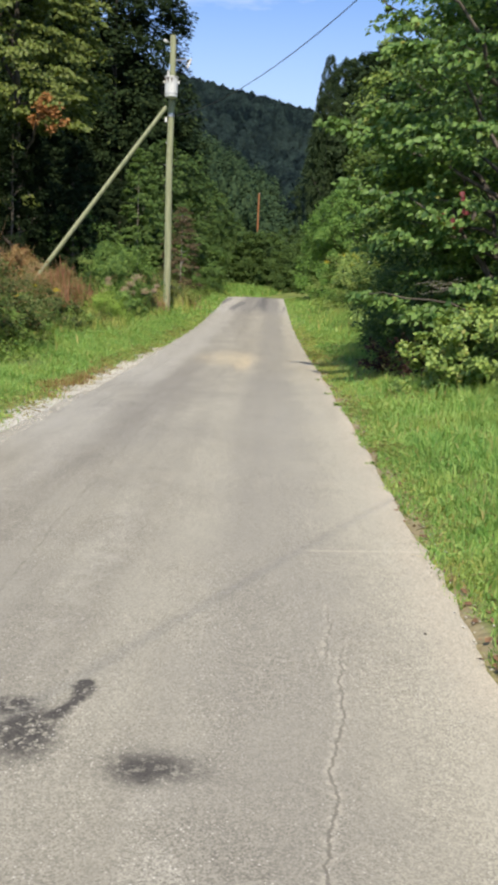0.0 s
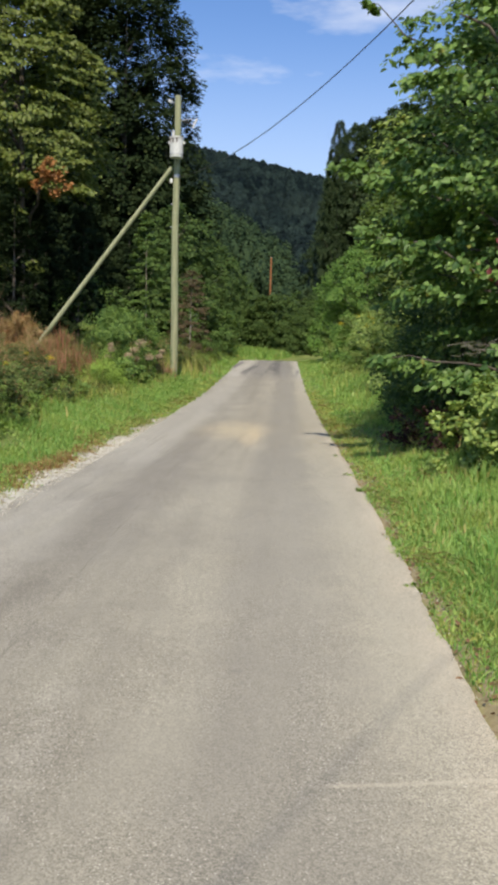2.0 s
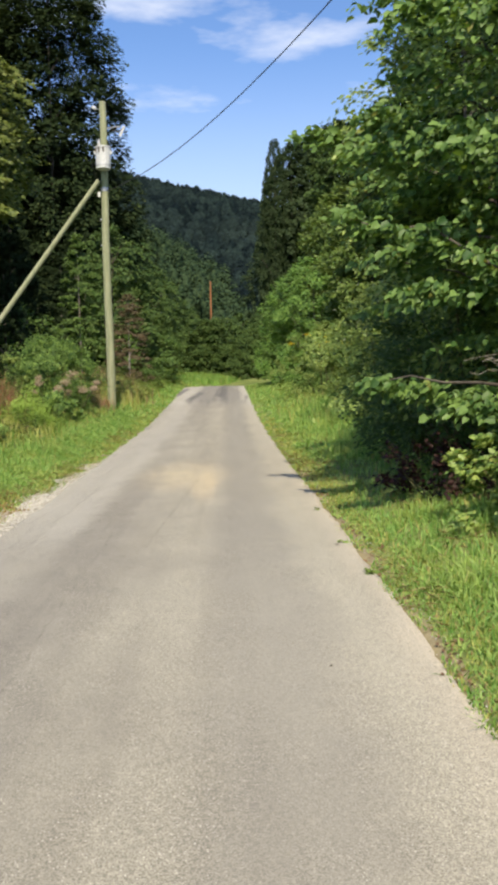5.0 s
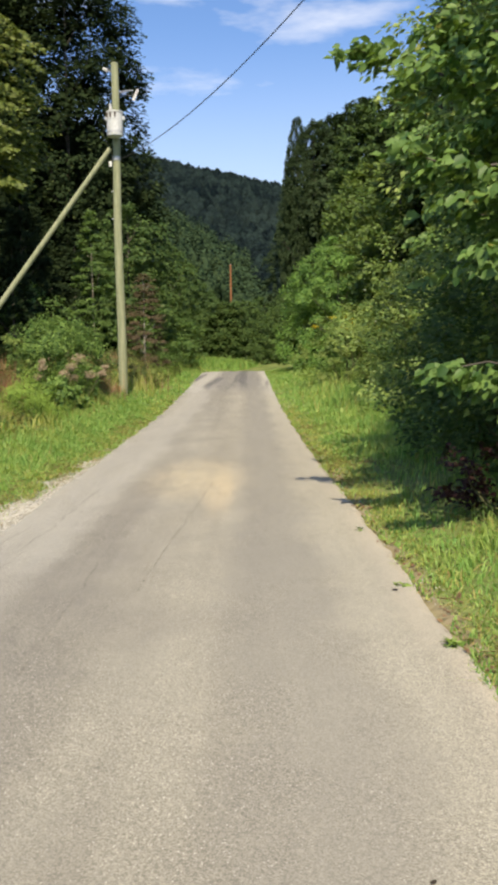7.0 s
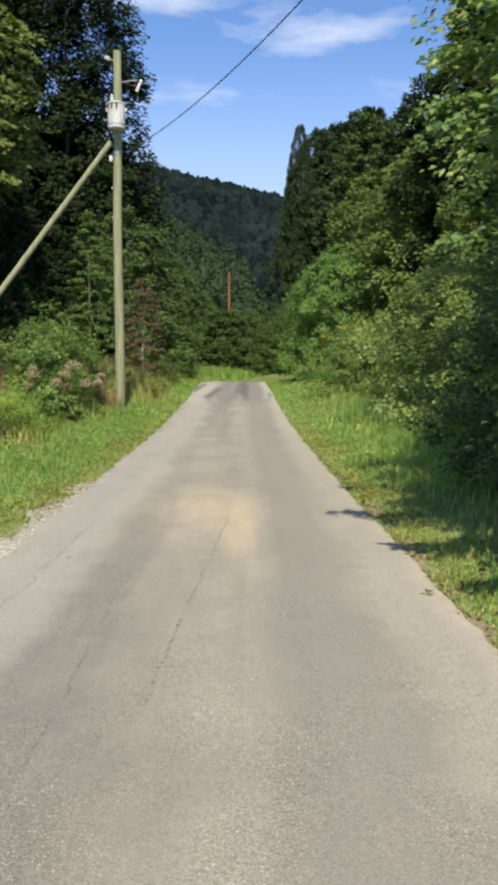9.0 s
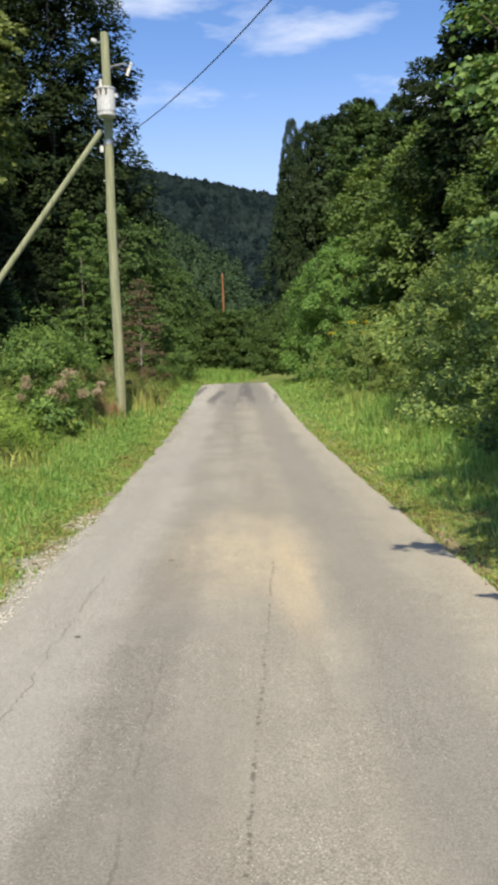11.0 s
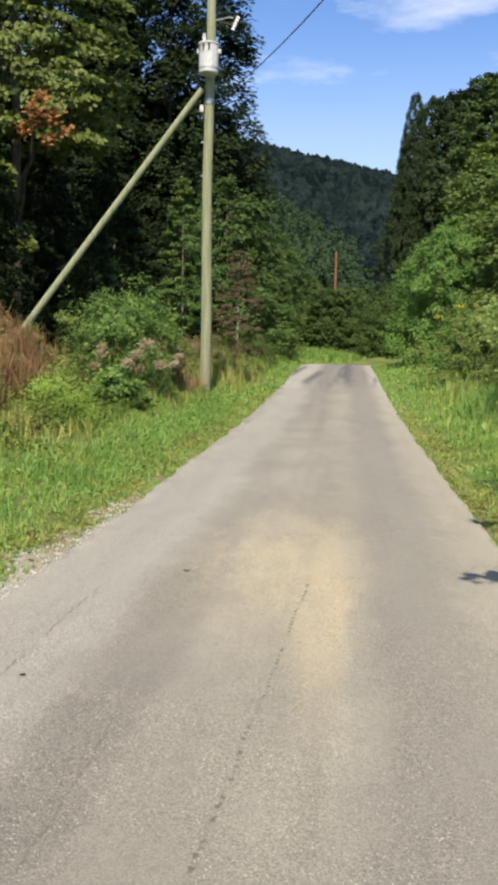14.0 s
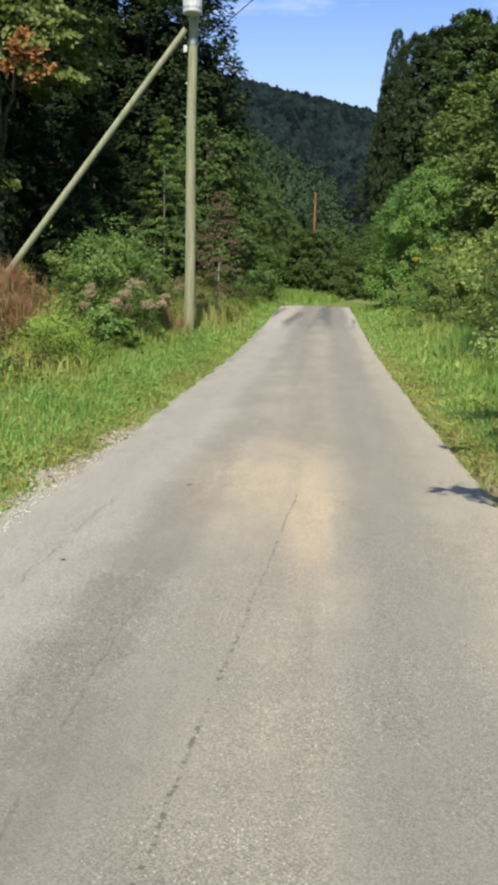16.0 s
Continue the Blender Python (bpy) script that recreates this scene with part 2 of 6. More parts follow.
M["car_paint"] = mottled("car_paint", (0.50, 0.55, 0.54), (0.55, 0.60, 0.59), 40.0, 0.25, spec=0.6, metal=0.3)
M["tyre"] = mottled("tyre", (0.012, 0.012, 0.013), (0.028, 0.028, 0.03), 14.0, 0.85)
M["alloy"] = mottled("alloy", (0.5, 0.51, 0.53), (0.62, 0.63, 0.65), 12.0, 0.3, metal=0.9)
M["black_trim"] = mottled("black_trim", (0.014, 0.014, 0.015), (0.03, 0.03, 0.032), 10.0, 0.5)
M["lamp_lens"] = mottled("lamp_lens", (0.6, 0.62, 0.64), (0.7, 0.7, 0.72), 8.0, 0.1, spec=0.7)
M["red_lens"] = mottled("red_lens", (0.35, 0.015, 0.015), (0.45, 0.02, 0.02), 8.0, 0.15, spec=0.6)
m_, t_, b_ = material("car_glass", 0.05, 0.6)
b_.inputs["Base Color"].default_value = (0.02, 0.025, 0.028, 1)
b_.inputs["Transmission Weight"].default_value = 0.5
M["car_glass"] = m_


def ground_material():
    m, tree, b = material("soil_and_turf", 0.95, 0.15)
    n = Net(tree)
    col = n.mix(n.ramp(n.noise(0.5, 5), 0.35, 0.65), (0.12, 0.17, 0.045), (0.19, 0.22, 0.07))
    col = n.mix(n.ramp(n.noise(2.3, 4), 0.55, 0.75, 0, 0.5), col, (0.19, 0.15, 0.08))
    col = n.mix(n.ramp(n.noise(14, 3), 0.45, 0.7, 0, 0.5), col, (0.08, 0.09, 0.03))
    x, y, z = n.xyz()
    wob = n.math("MULTIPLY", n.math("SUBTRACT", n.noise(1.1, 4), 0.5), 0.9)
    off_l = n.math("ABSOLUTE", n.math("ADD", n.math("ADD", x, 2.62), wob))
    grit_l = n.math("MULTIPLY", n.ramp(off_l, 0.16, 0.36, 1.0, 0.0), n.ramp(y, 15, 19, 1.0, 0.0))
    dry_l = n.math("MULTIPLY", n.ramp(off_l, 0.02, 0.12, 0.8, 0.0), n.ramp(y, 34, 46, 1.0, 0.0))
    col = n.mix(dry_l, col, n.mix(n.noise(20, 3), (0.20, 0.14, 0.08), (0.30, 0.24, 0.14)))
    col = n.mix(grit_l, col, n.mix(n.noise(30, 3), (0.36, 0.345, 0.29), (0.60, 0.575, 0.50)))
    grit_r = n.ramp(n.math("ABSOLUTE", n.math("ADD", n.math("SUBTRACT", x, 0.98), n.math("MULTIPLY", wob, 0.3))), 0.02, 0.10, 0.9, 0.0)
    col = n.mix(n.math("MULTIPLY", grit_r, n.ramp(y, 30, 40, 0.8, 0.0)), col, n.mix(n.noise(24, 3), (0.22, 0.15, 0.09), (0.36, 0.29, 0.20)))
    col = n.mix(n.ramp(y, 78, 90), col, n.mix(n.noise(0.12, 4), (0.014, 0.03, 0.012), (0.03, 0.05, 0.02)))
    n.link(col, b.inputs["Base Color"])
    n.bump(n.noise(9, 5), 0.7, 0.06, b)
    return m


def road_material():
    """Old pale chip-seal: wheel tracks, a sandy wash, tar stains, cracks, darker patched far end."""
    m, tree, b = material("worn_asphalt", 0.9, 0.25)
    b.inputs["Diffuse Roughness"].default_value = 1.0
    n = Net(tree)
    x, y, z = n.xyz()
    warp = n.math("MULTIPLY", n.math("SUBTRACT", n.noise(0.55, 4), 0.5), 1.0)
    fine = n.math("MULTIPLY", n.math("SUBTRACT", n.noise(3.0, 4), 0.5), 0.35)
    xw = n.math("ADD", x, n.math("ADD", n.math("MULTIPLY", warp, 0.5), fine))
    long = n.noise(1.0, 5, 0.6, n.mapped((1.9, 0.07, 1)))
    col = n.mix(n.ramp(long, 0.32, 0.68), (0.176, 0.167, 0.145), (0.250, 0.241, 0.205))
    col = n.mix(n.ramp(n.noise(0.8, 5, 0.65), 0.38, 0.7, 0, 0.6), col, (0.164, 0.155, 0.137))
    col = n.mix(n.ramp(n.noise(2.6, 5, 0.7, n.mapped((1.4, 0.6, 1), loc=(3, 1, 0))), 0.45, 0.72, 0, 0.4), col, (0.273, 0.261, 0.220))

    col = n.mix(n.ramp(xw, -1.6, 0.9, 0.0, 0.5), n.mix(1.0, col, n.mix(n.ramp(y, 8, 13), (0.85, 0.845, 0.84), (0.90, 0.89, 0.89)), "MULTIPLY"), (0.306, 0.290, 0.236))

    def band(c, half, edge):
        return n.ramp(n.math("ABSOLUTE", n.math("SUBTRACT", xw, c)), half, half + edge, 1.0, 0.0)

    col = n.mix(n.math("MULTIPLY", band(0.05, 0.16, 0.35), n.ramp(y, 10, 15, 0.38, 0.62)), col, (0.156, 0.150, 0.137))
    col = n.mix(n.math("MULTIPLY", band(-1.45, 0.16, 0.4), 0.14), col, (0.164, 0.158, 0.151))
    col = n.mix(n.math("MULTIPLY", band(0.75, 0.05, 0.3), n.ramp(y, 7, 15, 0.3, 0.1)), col, (0.303, 0.285, 0.230))
    col = n.mix(n.math("MULTIPLY", band(-2.0, 0.2, 0.35), n.math("MAXIMUM", n.ramp(n.noise(0.6, 4, 0.6, n.mapped((1.5, 0.4, 1), loc=(2, 5, 0))), 0.35, 0.6, 0.1, 0.5), n.ramp(y, 11, 13.5, 0.0, 0.55))), col, (0.281, 0.274, 0.250))
    # worn pale edge of the seal
    rim = n.math("MULTIPLY", n.ramp(n.math("ADD", x, n.math("MULTIPLY", fine, 0.5)), -2.42, -2.24, 1.0, 0.0), n.ramp(n.noise(1.7, 4), 0.35, 0.6))
    col = n.mix(n.math("MULTIPLY", rim, 0.4), col, (0.318, 0.309, 0.268))

    edge_r = n.math("MULTIPLY", n.ramp(n.math("ADD", x, n.math("MULTIPLY", fine, 0.6)), 0.62, 0.95), n.ramp(n.noise(1.9, 4, 0.6, n.mapped((1, 0.6, 1), loc=(6, 3, 0))), 0.3, 0.62, 0.15, 0.75))
    col = n.mix(n.math("MULTIPLY", edge_r, n.ramp(y, 14, 22, 1.0, 0.3)), col, (0.338, 0.303, 0.242))

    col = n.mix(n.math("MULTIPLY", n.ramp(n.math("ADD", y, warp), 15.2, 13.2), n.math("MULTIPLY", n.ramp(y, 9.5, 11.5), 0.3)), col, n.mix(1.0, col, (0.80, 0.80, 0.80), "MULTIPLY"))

    def blot(cx, cy, rx, ry, edge, wob=1.0):
        dx = n.math("DIVIDE", n.math("ADD", n.math("SUBTRACT", x, cx), n.math("MULTIPLY", fine, wob)), rx)
        dy = n.math("DIVIDE", n.math("ADD", n.math("SUBTRACT", y, cy), n.math("MULTIPLY", warp, wob * 0.6)), ry)
        r = n.math("SQRT", n.math("ADD", n.math("MULTIPLY", dx, dx), n.math("MULTIPLY", dy, dy)))
        return n.ramp(r, 1 - edge, 1 + edge, 1.0, 0.0)

    pale = n.math("MULTIPLY", blot(-0.84, 4.5, 0.10, 1.3, 0.8, 0.8), n.ramp(n.noise(7, 5, 0.7), 0.4, 0.6))
    pale = n.math("MAXIMUM", pale, n.math("MULTIPLY", blot(-0.25, 1.95, 0.09, 0.35, 0.7, 0.8), n.ramp(n.noise(7, 5, 0.7), 0.4, 0.6)))
    col = n.mix(n.math("MULTIPLY", pale, 0.28), col, (0.335, 0.325, 0.286))
    # sandy wash
    wash = n.ramp(n.noise(2.6, 5, 0.65, n.mapped((1.6, 0.45, 1), loc=(4, 1, 0))), 0.3, 0.62, 0.4, 1.0)
    col = n.mix(n.math("MULTIPLY", n.math("MULTIPLY", blot(-0.82, 17.9, 0.48, 1.5, 0.85, 0.9), wash), 0.72), col, (0.345, 0.300, 0.214))
    sand = n.math("MULTIPLY", n.math("MULTIPLY", blot(-0.47, 16.7, 0.17, 1.35, 0.7, 0.5), 0.78), n.ramp(n.math("ADD", x, n.math("MULTIPLY", fine, 0.25)), -0.40, -0.30, 1.0, 0.15))
    sand = n.math("MULTIPLY", sand, n.ramp(n.noise(2.2, 5, 0.6, n.mapped((1.5, 0.5, 1))), 0.25, 0.6, 0.45, 1.0))
    col = n.mix(sand, col, (0.338, 0.287, 0.203))
    # darker patched far end: tar runs in the middle, pale worn sides
    far = n.math("MULTIPLY", n.ramp(y, 38, 47), band(-0.75, 0.8, 0.6))
    col = n.mix(n.math("MULTIPLY", far, 0.42), col, (0.131, 0.131, 0.136))
    side = n.math("MULTIPLY", n.ramp(y, 37, 44), n.math("SUBTRACT", 1.0, band(-0.85, 1.0, 0.5)))
    col = n.mix(n.math("MULTIPLY", side, 0.45), col, (0.308, 0.304, 0.288))
    tar = n.ramp(n.noise(1.0, 4, 0.6, n.mapped((1.5, 0.06, 1), loc=(5, 2, 0))), 0.5, 0.64)
    tar = n.math("MAXIMUM", tar, n.math("MULTIPLY", band(-0.42, 0.06, 0.2), 0.9))
    col = n.mix(n.math("MULTIPLY", n.math("MULTIPLY", tar, n.ramp(y, 38, 47)), 0.85), col, (0.08, 0.078, 0.082))
    # dark spill and oil stain near the start
    def streak(ax, ay, bx, by, half, edge):
        dx, dy = bx - ax, by - ay
        ln = math.hypot(dx, dy)
        jag = n.math("MULTIPLY", n.math("SUBTRACT", n.noise(9, 4, 0.7), 0.5), 0.16)
        px = n.math("ADD", n.math("ADD", n.math("SUBTRACT", x, ax), n.math("MULTIPLY", fine, 0.3)), jag)
        py = n.math("ADD", n.math("SUBTRACT", y, ay), n.math("MULTIPLY", fine, -0.18))
        along = n.math("ADD", n.math("MULTIPLY", px, dx / ln), n.math("MULTIPLY", py, dy / ln))
        across = n.math("ABSOLUTE", n.math("ADD", n.math("MULTIPLY", px, -dy / ln), n.math("MULTIPLY", py, dx / ln)))
        on = n.math("MULTIPLY", n.ramp(along, -edge, edge), n.ramp(along, ln - edge, ln + edge, 1.0, 0.0))
        return n.math("MULTIPLY", on, n.ramp(across, half * 0.5, half + edge, 1.0, 0.0))

    grain = n.noise(26, 5, 0.75)
    spill = n.math("MULTIPLY", streak(-0.60, 2.91, -0.66, 2.64, 0.026, 0.024), n.ramp(grain, 0.28, 0.42))
    spill = n.math("MAXIMUM", spill, blot(-0.60, 2.915, 0.032, 0.034, 0.3, 0.2))
    spill = n.math("MAXIMUM", spill, n.math("MULTIPLY", blot(-0.72, 2.55, 0.10, 0.16, 0.5, 0.8), n.ramp(grain, 0.40, 0.48)))
    spill = n.math("MAXIMUM", spill, n.math("MULTIPLY", blot(-0.84, 2.70, 0.09, 0.06, 0.6, 0.9), n.ramp(grain, 0.41, 0.53)))
    spill = n.math("MAXIMUM", spill, n.math("MULTIPLY", blot(-0.30, 2.39, 0.16, 0.09, 0.7, 0.8), n.ramp(grain, 0.34, 0.52)))
    spill = n.math("MAXIMUM", spill, n.math("MULTIPLY", blot(-0.30, 2.33, 0.05, 0.035, 0.6, 0.4), 0.9))
    col = n.mix(n.math("MULTIPLY", spill, 0.95), col, (0.045, 0.042, 0.04))
    # chips of stone: fine ones all over, sparse larger pale and dark ones
    def chips(scale):
        vor = tree.nodes.new("ShaderNodeTexVoronoi")
        vor.inputs["Scale"].default_value = scale
        n.link(n.co.outputs["Object"], vor.inputs["Vector"])
        sep = tree.nodes.new("ShaderNodeSeparateColor")
        n.link(vor.outputs["Color"], sep.inputs["Color"])
        return vor, sep

    vor, chip = chips(190)
    bare = n.ramp(n.noise(1.3, 5, 0.65, n.mapped((1.3, 0.5, 1), loc=(1, 7, 0))), 0.35, 0.62)     # where the binder has worn off
    col = n.mix(n.math("ADD", 0.36, n.math("MULTIPLY", bare, 0.36)), col, n.mix(chip.outputs["Red"], n.mix(1.0, col, (0.40, 0.39, 0.38), "MULTIPLY"), n.mix(1.0, col, (1.42, 1.41, 1.38), "MULTIPLY")))
    vor2, chip2 = chips(105)
    near = n.ramp(vor2.outputs["Distance"], 0.25, 0.42, 1.0, 0.0)
    col = n.mix(n.math("MULTIPLY", n.math("MULTIPLY", near, n.ramp(chip2.outputs["Green"], 0.86, 0.92)), n.math("ADD", 0.15, n.math("MULTIPLY", bare, 0.6))), col, (0.50, 0.48, 0.43))
    col = n.mix(n.math("MULTIPLY", n.math("MULTIPLY", near, n.ramp(chip2.outputs["Blue"], 0.84, 0.92)), n.math("ADD", 0.14, n.math("MULTIPLY", bare, 0.5))), col, (0.085, 0.08, 0.074))
    # cracks
    wig = n.math("MULTIPLY", n.math("SUBTRACT", n.noise(1.0, 8, 0.72, n.mapped((0.2, 1.7, 1))), 0.5), 0.2)

    def crack(x0, lean, y0, y1, half, amp=1.0):
        at = n.math("ADD", n.math("ADD", n.math("MULTIPLY", n.math("SUBTRACT", y, y0), lean), x0), n.math("MULTIPLY", wig, amp))
        d = n.math("ABSOLUTE", n.math("SUBTRACT", x, at))
        on = n.math("MULTIPLY", n.ramp(y, y0 - 0.1, y0 + 0.1), n.ramp(y, y1 - 0.3, y1 + 0.3, 1.0, 0.0))
        return n.math("MULTIPLY", n.ramp(d, half * 0.4, half, 1.0, 0.0), on)

    dots = n.noise(1.0, 2, 0.6, n.mapped((14, 26, 1)))
    col = n.mix(n.math("MULTIPLY", crack(0.118, 0.11, 1.2, 3.5, 0.028, 1.0), n.ramp(dots, 0.42, 0.6, 0.0, 0.3)), col, (0.40, 0.375, 0.31))
    cr = n.math("MULTIPLY", crack(0.12, 0.11, 1.2, 3.4, 0.007, 1.0), n.ramp(dots, 0.35, 0.5, 0.45, 1.0))
    col = n.mix(n.math("MULTIPLY", crack(0.29, 0.03, 3.25, 3.9, 0.028, 1.0), n.ramp(dots, 0.42, 0.6, 0.0, 0.3)), col, (0.40, 0.375, 0.31))
    cr = n.math("MAXIMUM", cr, n.math("MULTIPLY", crack(0.295, 0.03, 3.25, 3.9, 0.006, 1.0), n.ramp(dots, 0.35, 0.5, 0.35, 0.9)))
    cr = n.math("MAXIMUM", cr, n.math("MULTIPLY", crack(-0.89, 0.056, 12.3, 17.4, 0.013, 0.45), n.ramp(dots, 0.50, 0.60, 0.08, 1.25)))
    cr = n.math("MAXIMUM", cr, n.math("MULTIPLY", crack(-1.19, -0.009, 3.4, 15.0, 0.010, 0.7), n.math("MULTIPLY", n.ramp(n.noise(3.3, 4), 0.4, 0.58, 0.05, 0.8), n.ramp(dots, 0.42, 0.55, 0.35, 1.0))))
    cr = n.math("MAXIMUM", cr, n.math("MULTIPLY", crack(-0.68, -0.075, 2.9, 4.9, 0.008, 1.0), n.ramp(dots, 0.45, 0.6, 0.0, 0.6)))
    cr = n.math("MAXIMUM", cr, n.math("MULTIPLY", crack(-2.0, 0.01, 10.0, 17.0, 0.008, 1.5), n.ramp(n.noise(3.7, 4), 0.36, 0.52, 0.1, 0.9)))
    cr = n.math("MAXIMUM", cr, n.math("MULTIPLY", crack(-2.12, -0.04, 12.4, 14.6, 0.007, 1.8), 0.7))
    seam = n.math("ABSOLUTE", n.math("SUBTRACT", n.math("SUBTRACT", y, n.math("MULTIPLY", x, 0.21)), n.math("ADD", 4.65, n.math("MULTIPLY", fine, 0.08))))
    col = n.mix(n.math("MULTIPLY", n.math("MULTIPLY", n.ramp(seam, 0.006, 0.02, 1.0, 0.0), n.ramp(x, 0.15, 0.3)), 0.3), col, (0.40, 0.37, 0.30))
    col = n.mix(n.math("MULTIPLY", cr, 0.7), col, (0.09, 0.082, 0.07))
    pits = n.ramp(n.noise(5.5, 3, 0.6), 0.70, 0.76)
    col = n.mix(n.math("MULTIPLY", pits, 0.4), col, (0.14, 0.13, 0.12))
    n.link(col, b.inputs["Base Color"])
    h = n.math("ADD", n.math("MULTIPLY", vor.outputs["Distance"], 0.5), n.math("MULTIPLY", cr, -1.5))
    n.bump(n.math("ADD", h, n.noise(110, 3, 0.7)), 0.22, 0.005, b)
    return m


def canopy_material():
    """Far tree tops: tone by crown, fine leaf mottle and relief, distance haze put into the blue tint."""
    m, tree, b = material("far_canopy", 0.9, 0.05)
    n = Net(tree)
    geo = tree.nodes.new("ShaderNodeNewGeometry")
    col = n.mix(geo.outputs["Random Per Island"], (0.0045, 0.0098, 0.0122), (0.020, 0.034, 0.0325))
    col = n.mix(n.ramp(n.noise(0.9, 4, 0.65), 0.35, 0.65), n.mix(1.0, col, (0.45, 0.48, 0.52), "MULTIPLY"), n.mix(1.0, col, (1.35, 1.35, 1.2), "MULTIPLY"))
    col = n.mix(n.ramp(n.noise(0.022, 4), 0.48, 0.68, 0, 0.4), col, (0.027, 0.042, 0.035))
    n.link(col, b.inputs["Base Color"])
    n.bump(n.noise(1.6, 4, 0.65), 1.0, 0.8, b)
    return m


M["canopy"] = canopy_material()
M["ground"] = ground_material()
M["road"] = road_material()

# ---- mesh helpers ----
rng = np.random.default_rng(7)


def fast_mesh(name, co, faces, mat, smooth=False):
    """A mesh from arrays: faces is (F, k), all of one size, or a list of such arrays."""
    me = bpy.data.meshes.new(name)
    groups = faces if isinstance(faces, list) else [faces]
    groups = [np.asarray(g, np.int32) for g in groups if len(g)]
    co = np.asarray(co, np.float32).reshape(-1, 3)
    me.vertices.add(len(co))
    me.vertices.foreach_set("co", co.ravel())
    loops = np.concatenate([g.ravel() for g in groups])
    total = np.concatenate([np.full(len(g), g.shape[1], np.int32) for g in groups])
    start = np.concatenate([[0], np.cumsum(total)[:-1]]).astype(np.int32)
    me.loops.add(len(loops))
    me.loops.foreach_set("vertex_index", loops)
    me.polygons.add(len(total))
    me.polygons.foreach_set("loop_start", start)
    me.polygons.foreach_set("loop_total", total)
    if smooth:
        me.polygons.foreach_set("use_smooth", np.ones(len(total), bool))
    me.update(calc_edges=True)
    me.materials.append(mat)
    return me


def piece(name, me, parent=None, label="", kind=""):
    ob = new(name, me)
    ob.parent = parent
    if label or kind:
        tagged(ob, label=label, kind=kind)
    return ob


def empty(name, at, label, category, group="", kind="", turn=0.0, scale=1.0):
    ob = new(name)
    ob.empty_display_size = 0.2
    ob.matrix_basis = Matrix.LocRotScale(at, Euler((0, 0, turn)), (scale,) * 3)
    return tagged(ob, label, category, group, kind)


def part(name, bm, mat, parent, label="", smooth=True):
    me = bpy.data.meshes.new(name)
    if smooth:
        for fc in bm.faces:
            fc.smooth = True
    bm.to_mesh(me)
    bm.free()
    if smooth:
        me.set_sharp_from_angle(angle=0.75)
    me.materials.append(mat)
    return piece(name, me, parent, label)


def unit(v):
    return v / np.maximum(np.linalg.norm(v, axis=-1, keepdims=True), 1e-9)


SHAPES = {   # outlines of a leaf: along, across, lift
    "oval": ([(0, 0, 0), (0.45, 0.30, 0.09), (1, 0, -0.08), (0.45, -0.30, 0.09)], [(0, 1, 2), (0, 2, 3)]),
    "heart": ([(0.06, 0, -0.04), (0.10, 0.34, 0.09), (0.58, 0.37, 0.10), (1, 0, -0.16), (0.58, -0.37, 0.10), (0.10, -0.34, 0.09)],
              [(0, 1, 2), (0, 2, 3), (0, 3, 4), (0, 4, 5)]),
    "spray": ([(0, 0, 0), (0.3, 0.34, 0.05), (0.62, 0.2, 0), (1, 0.06, -0.14), (0.7, -0.26, 0), (0.25, -0.3, 0.05)],
              [(0, 1, 2), (0, 2, 3), (0, 3, 4), (0, 4, 5)]),
    "straw": ([(0, 0, 0), (0.5, 0.022, 0.04), (1, 0, -0.03), (0.5, -0.022, 0.04)], [(0, 1, 2), (0, 2, 3)]),
    "lance": ([(0, 0, 0), (0.4, 0.12, 0.03), (1, 0, -0.1), (0.4, -0.12, 0.03)], [(0, 1, 2), (0, 2, 3)]),
}


def leaves(name, P, N, size, mat, shape="oval", spin=None, r=None):
    """One mesh of many leaves at P, facing N."""
    r = r if r is not None else rng
    P, N = np.asarray(P, float), unit(np.asarray(N, float))
    k = len(P)
    size = np.broadcast_to(np.asarray(size, float), (k,)) * r.uniform(0.65, 1.3, k)
    rand = r.normal(size=(k, 3)) if spin is None else spin + 0.35 * r.normal(size=(k, 3))
    T = unit(rand - (rand * N).sum(1, keepdims=True) * N)
    B = np.cross(N, T)
    pts, tris = SHAPES[shape]
    co = np.stack([P + size[:, None] * (a * T + c * B + h * N) for a, c, h in pts], 1)
    f = (np.arange(k)[:, None, None] * len(pts) + np.array(tris)[None]).reshape(-1, 3)
    return fast_mesh(name, co, f, mat)


def tubes(paths, sides=6):
    """Vertices and quads of tapered tubes; each path is a list of (point, radius)."""
    co, quads, base = [], [], 0
    ang = np.arange(sides) * 2 * math.pi / sides
    for path in paths:
        pts = np.array([p for p, _ in path], float)
        rad = np.array([q for _, q in path], float)
        tan = unit(np.gradient(pts, axis=0))
        ref = np.where(np.abs(tan[:, 2:3]) > 0.9, np.array([[1.0, 0, 0]]), np.array([[0, 0, 1.0]]))
        u = unit(np.cross(tan, ref))
        v = np.cross(tan, u)
        ring = pts[:, None] + rad[:, None, None] * (np.cos(ang)[None, :, None] * u[:, None] + np.sin(ang)[None, :, None] * v[:, None])
        co.append(ring.reshape(-1, 3))
        i, j = np.meshgrid(np.arange(len(pts) - 1), np.arange(sides), indexing="ij")
        a = base + i * sides + j
        b = base + i * sides + (j + 1) % sides
        quads.append(np.stack([a, b, b + sides, a + sides], -1).reshape(-1, 4))
        base += len(pts) * sides
    return np.concatenate(co), np.concatenate(quads)


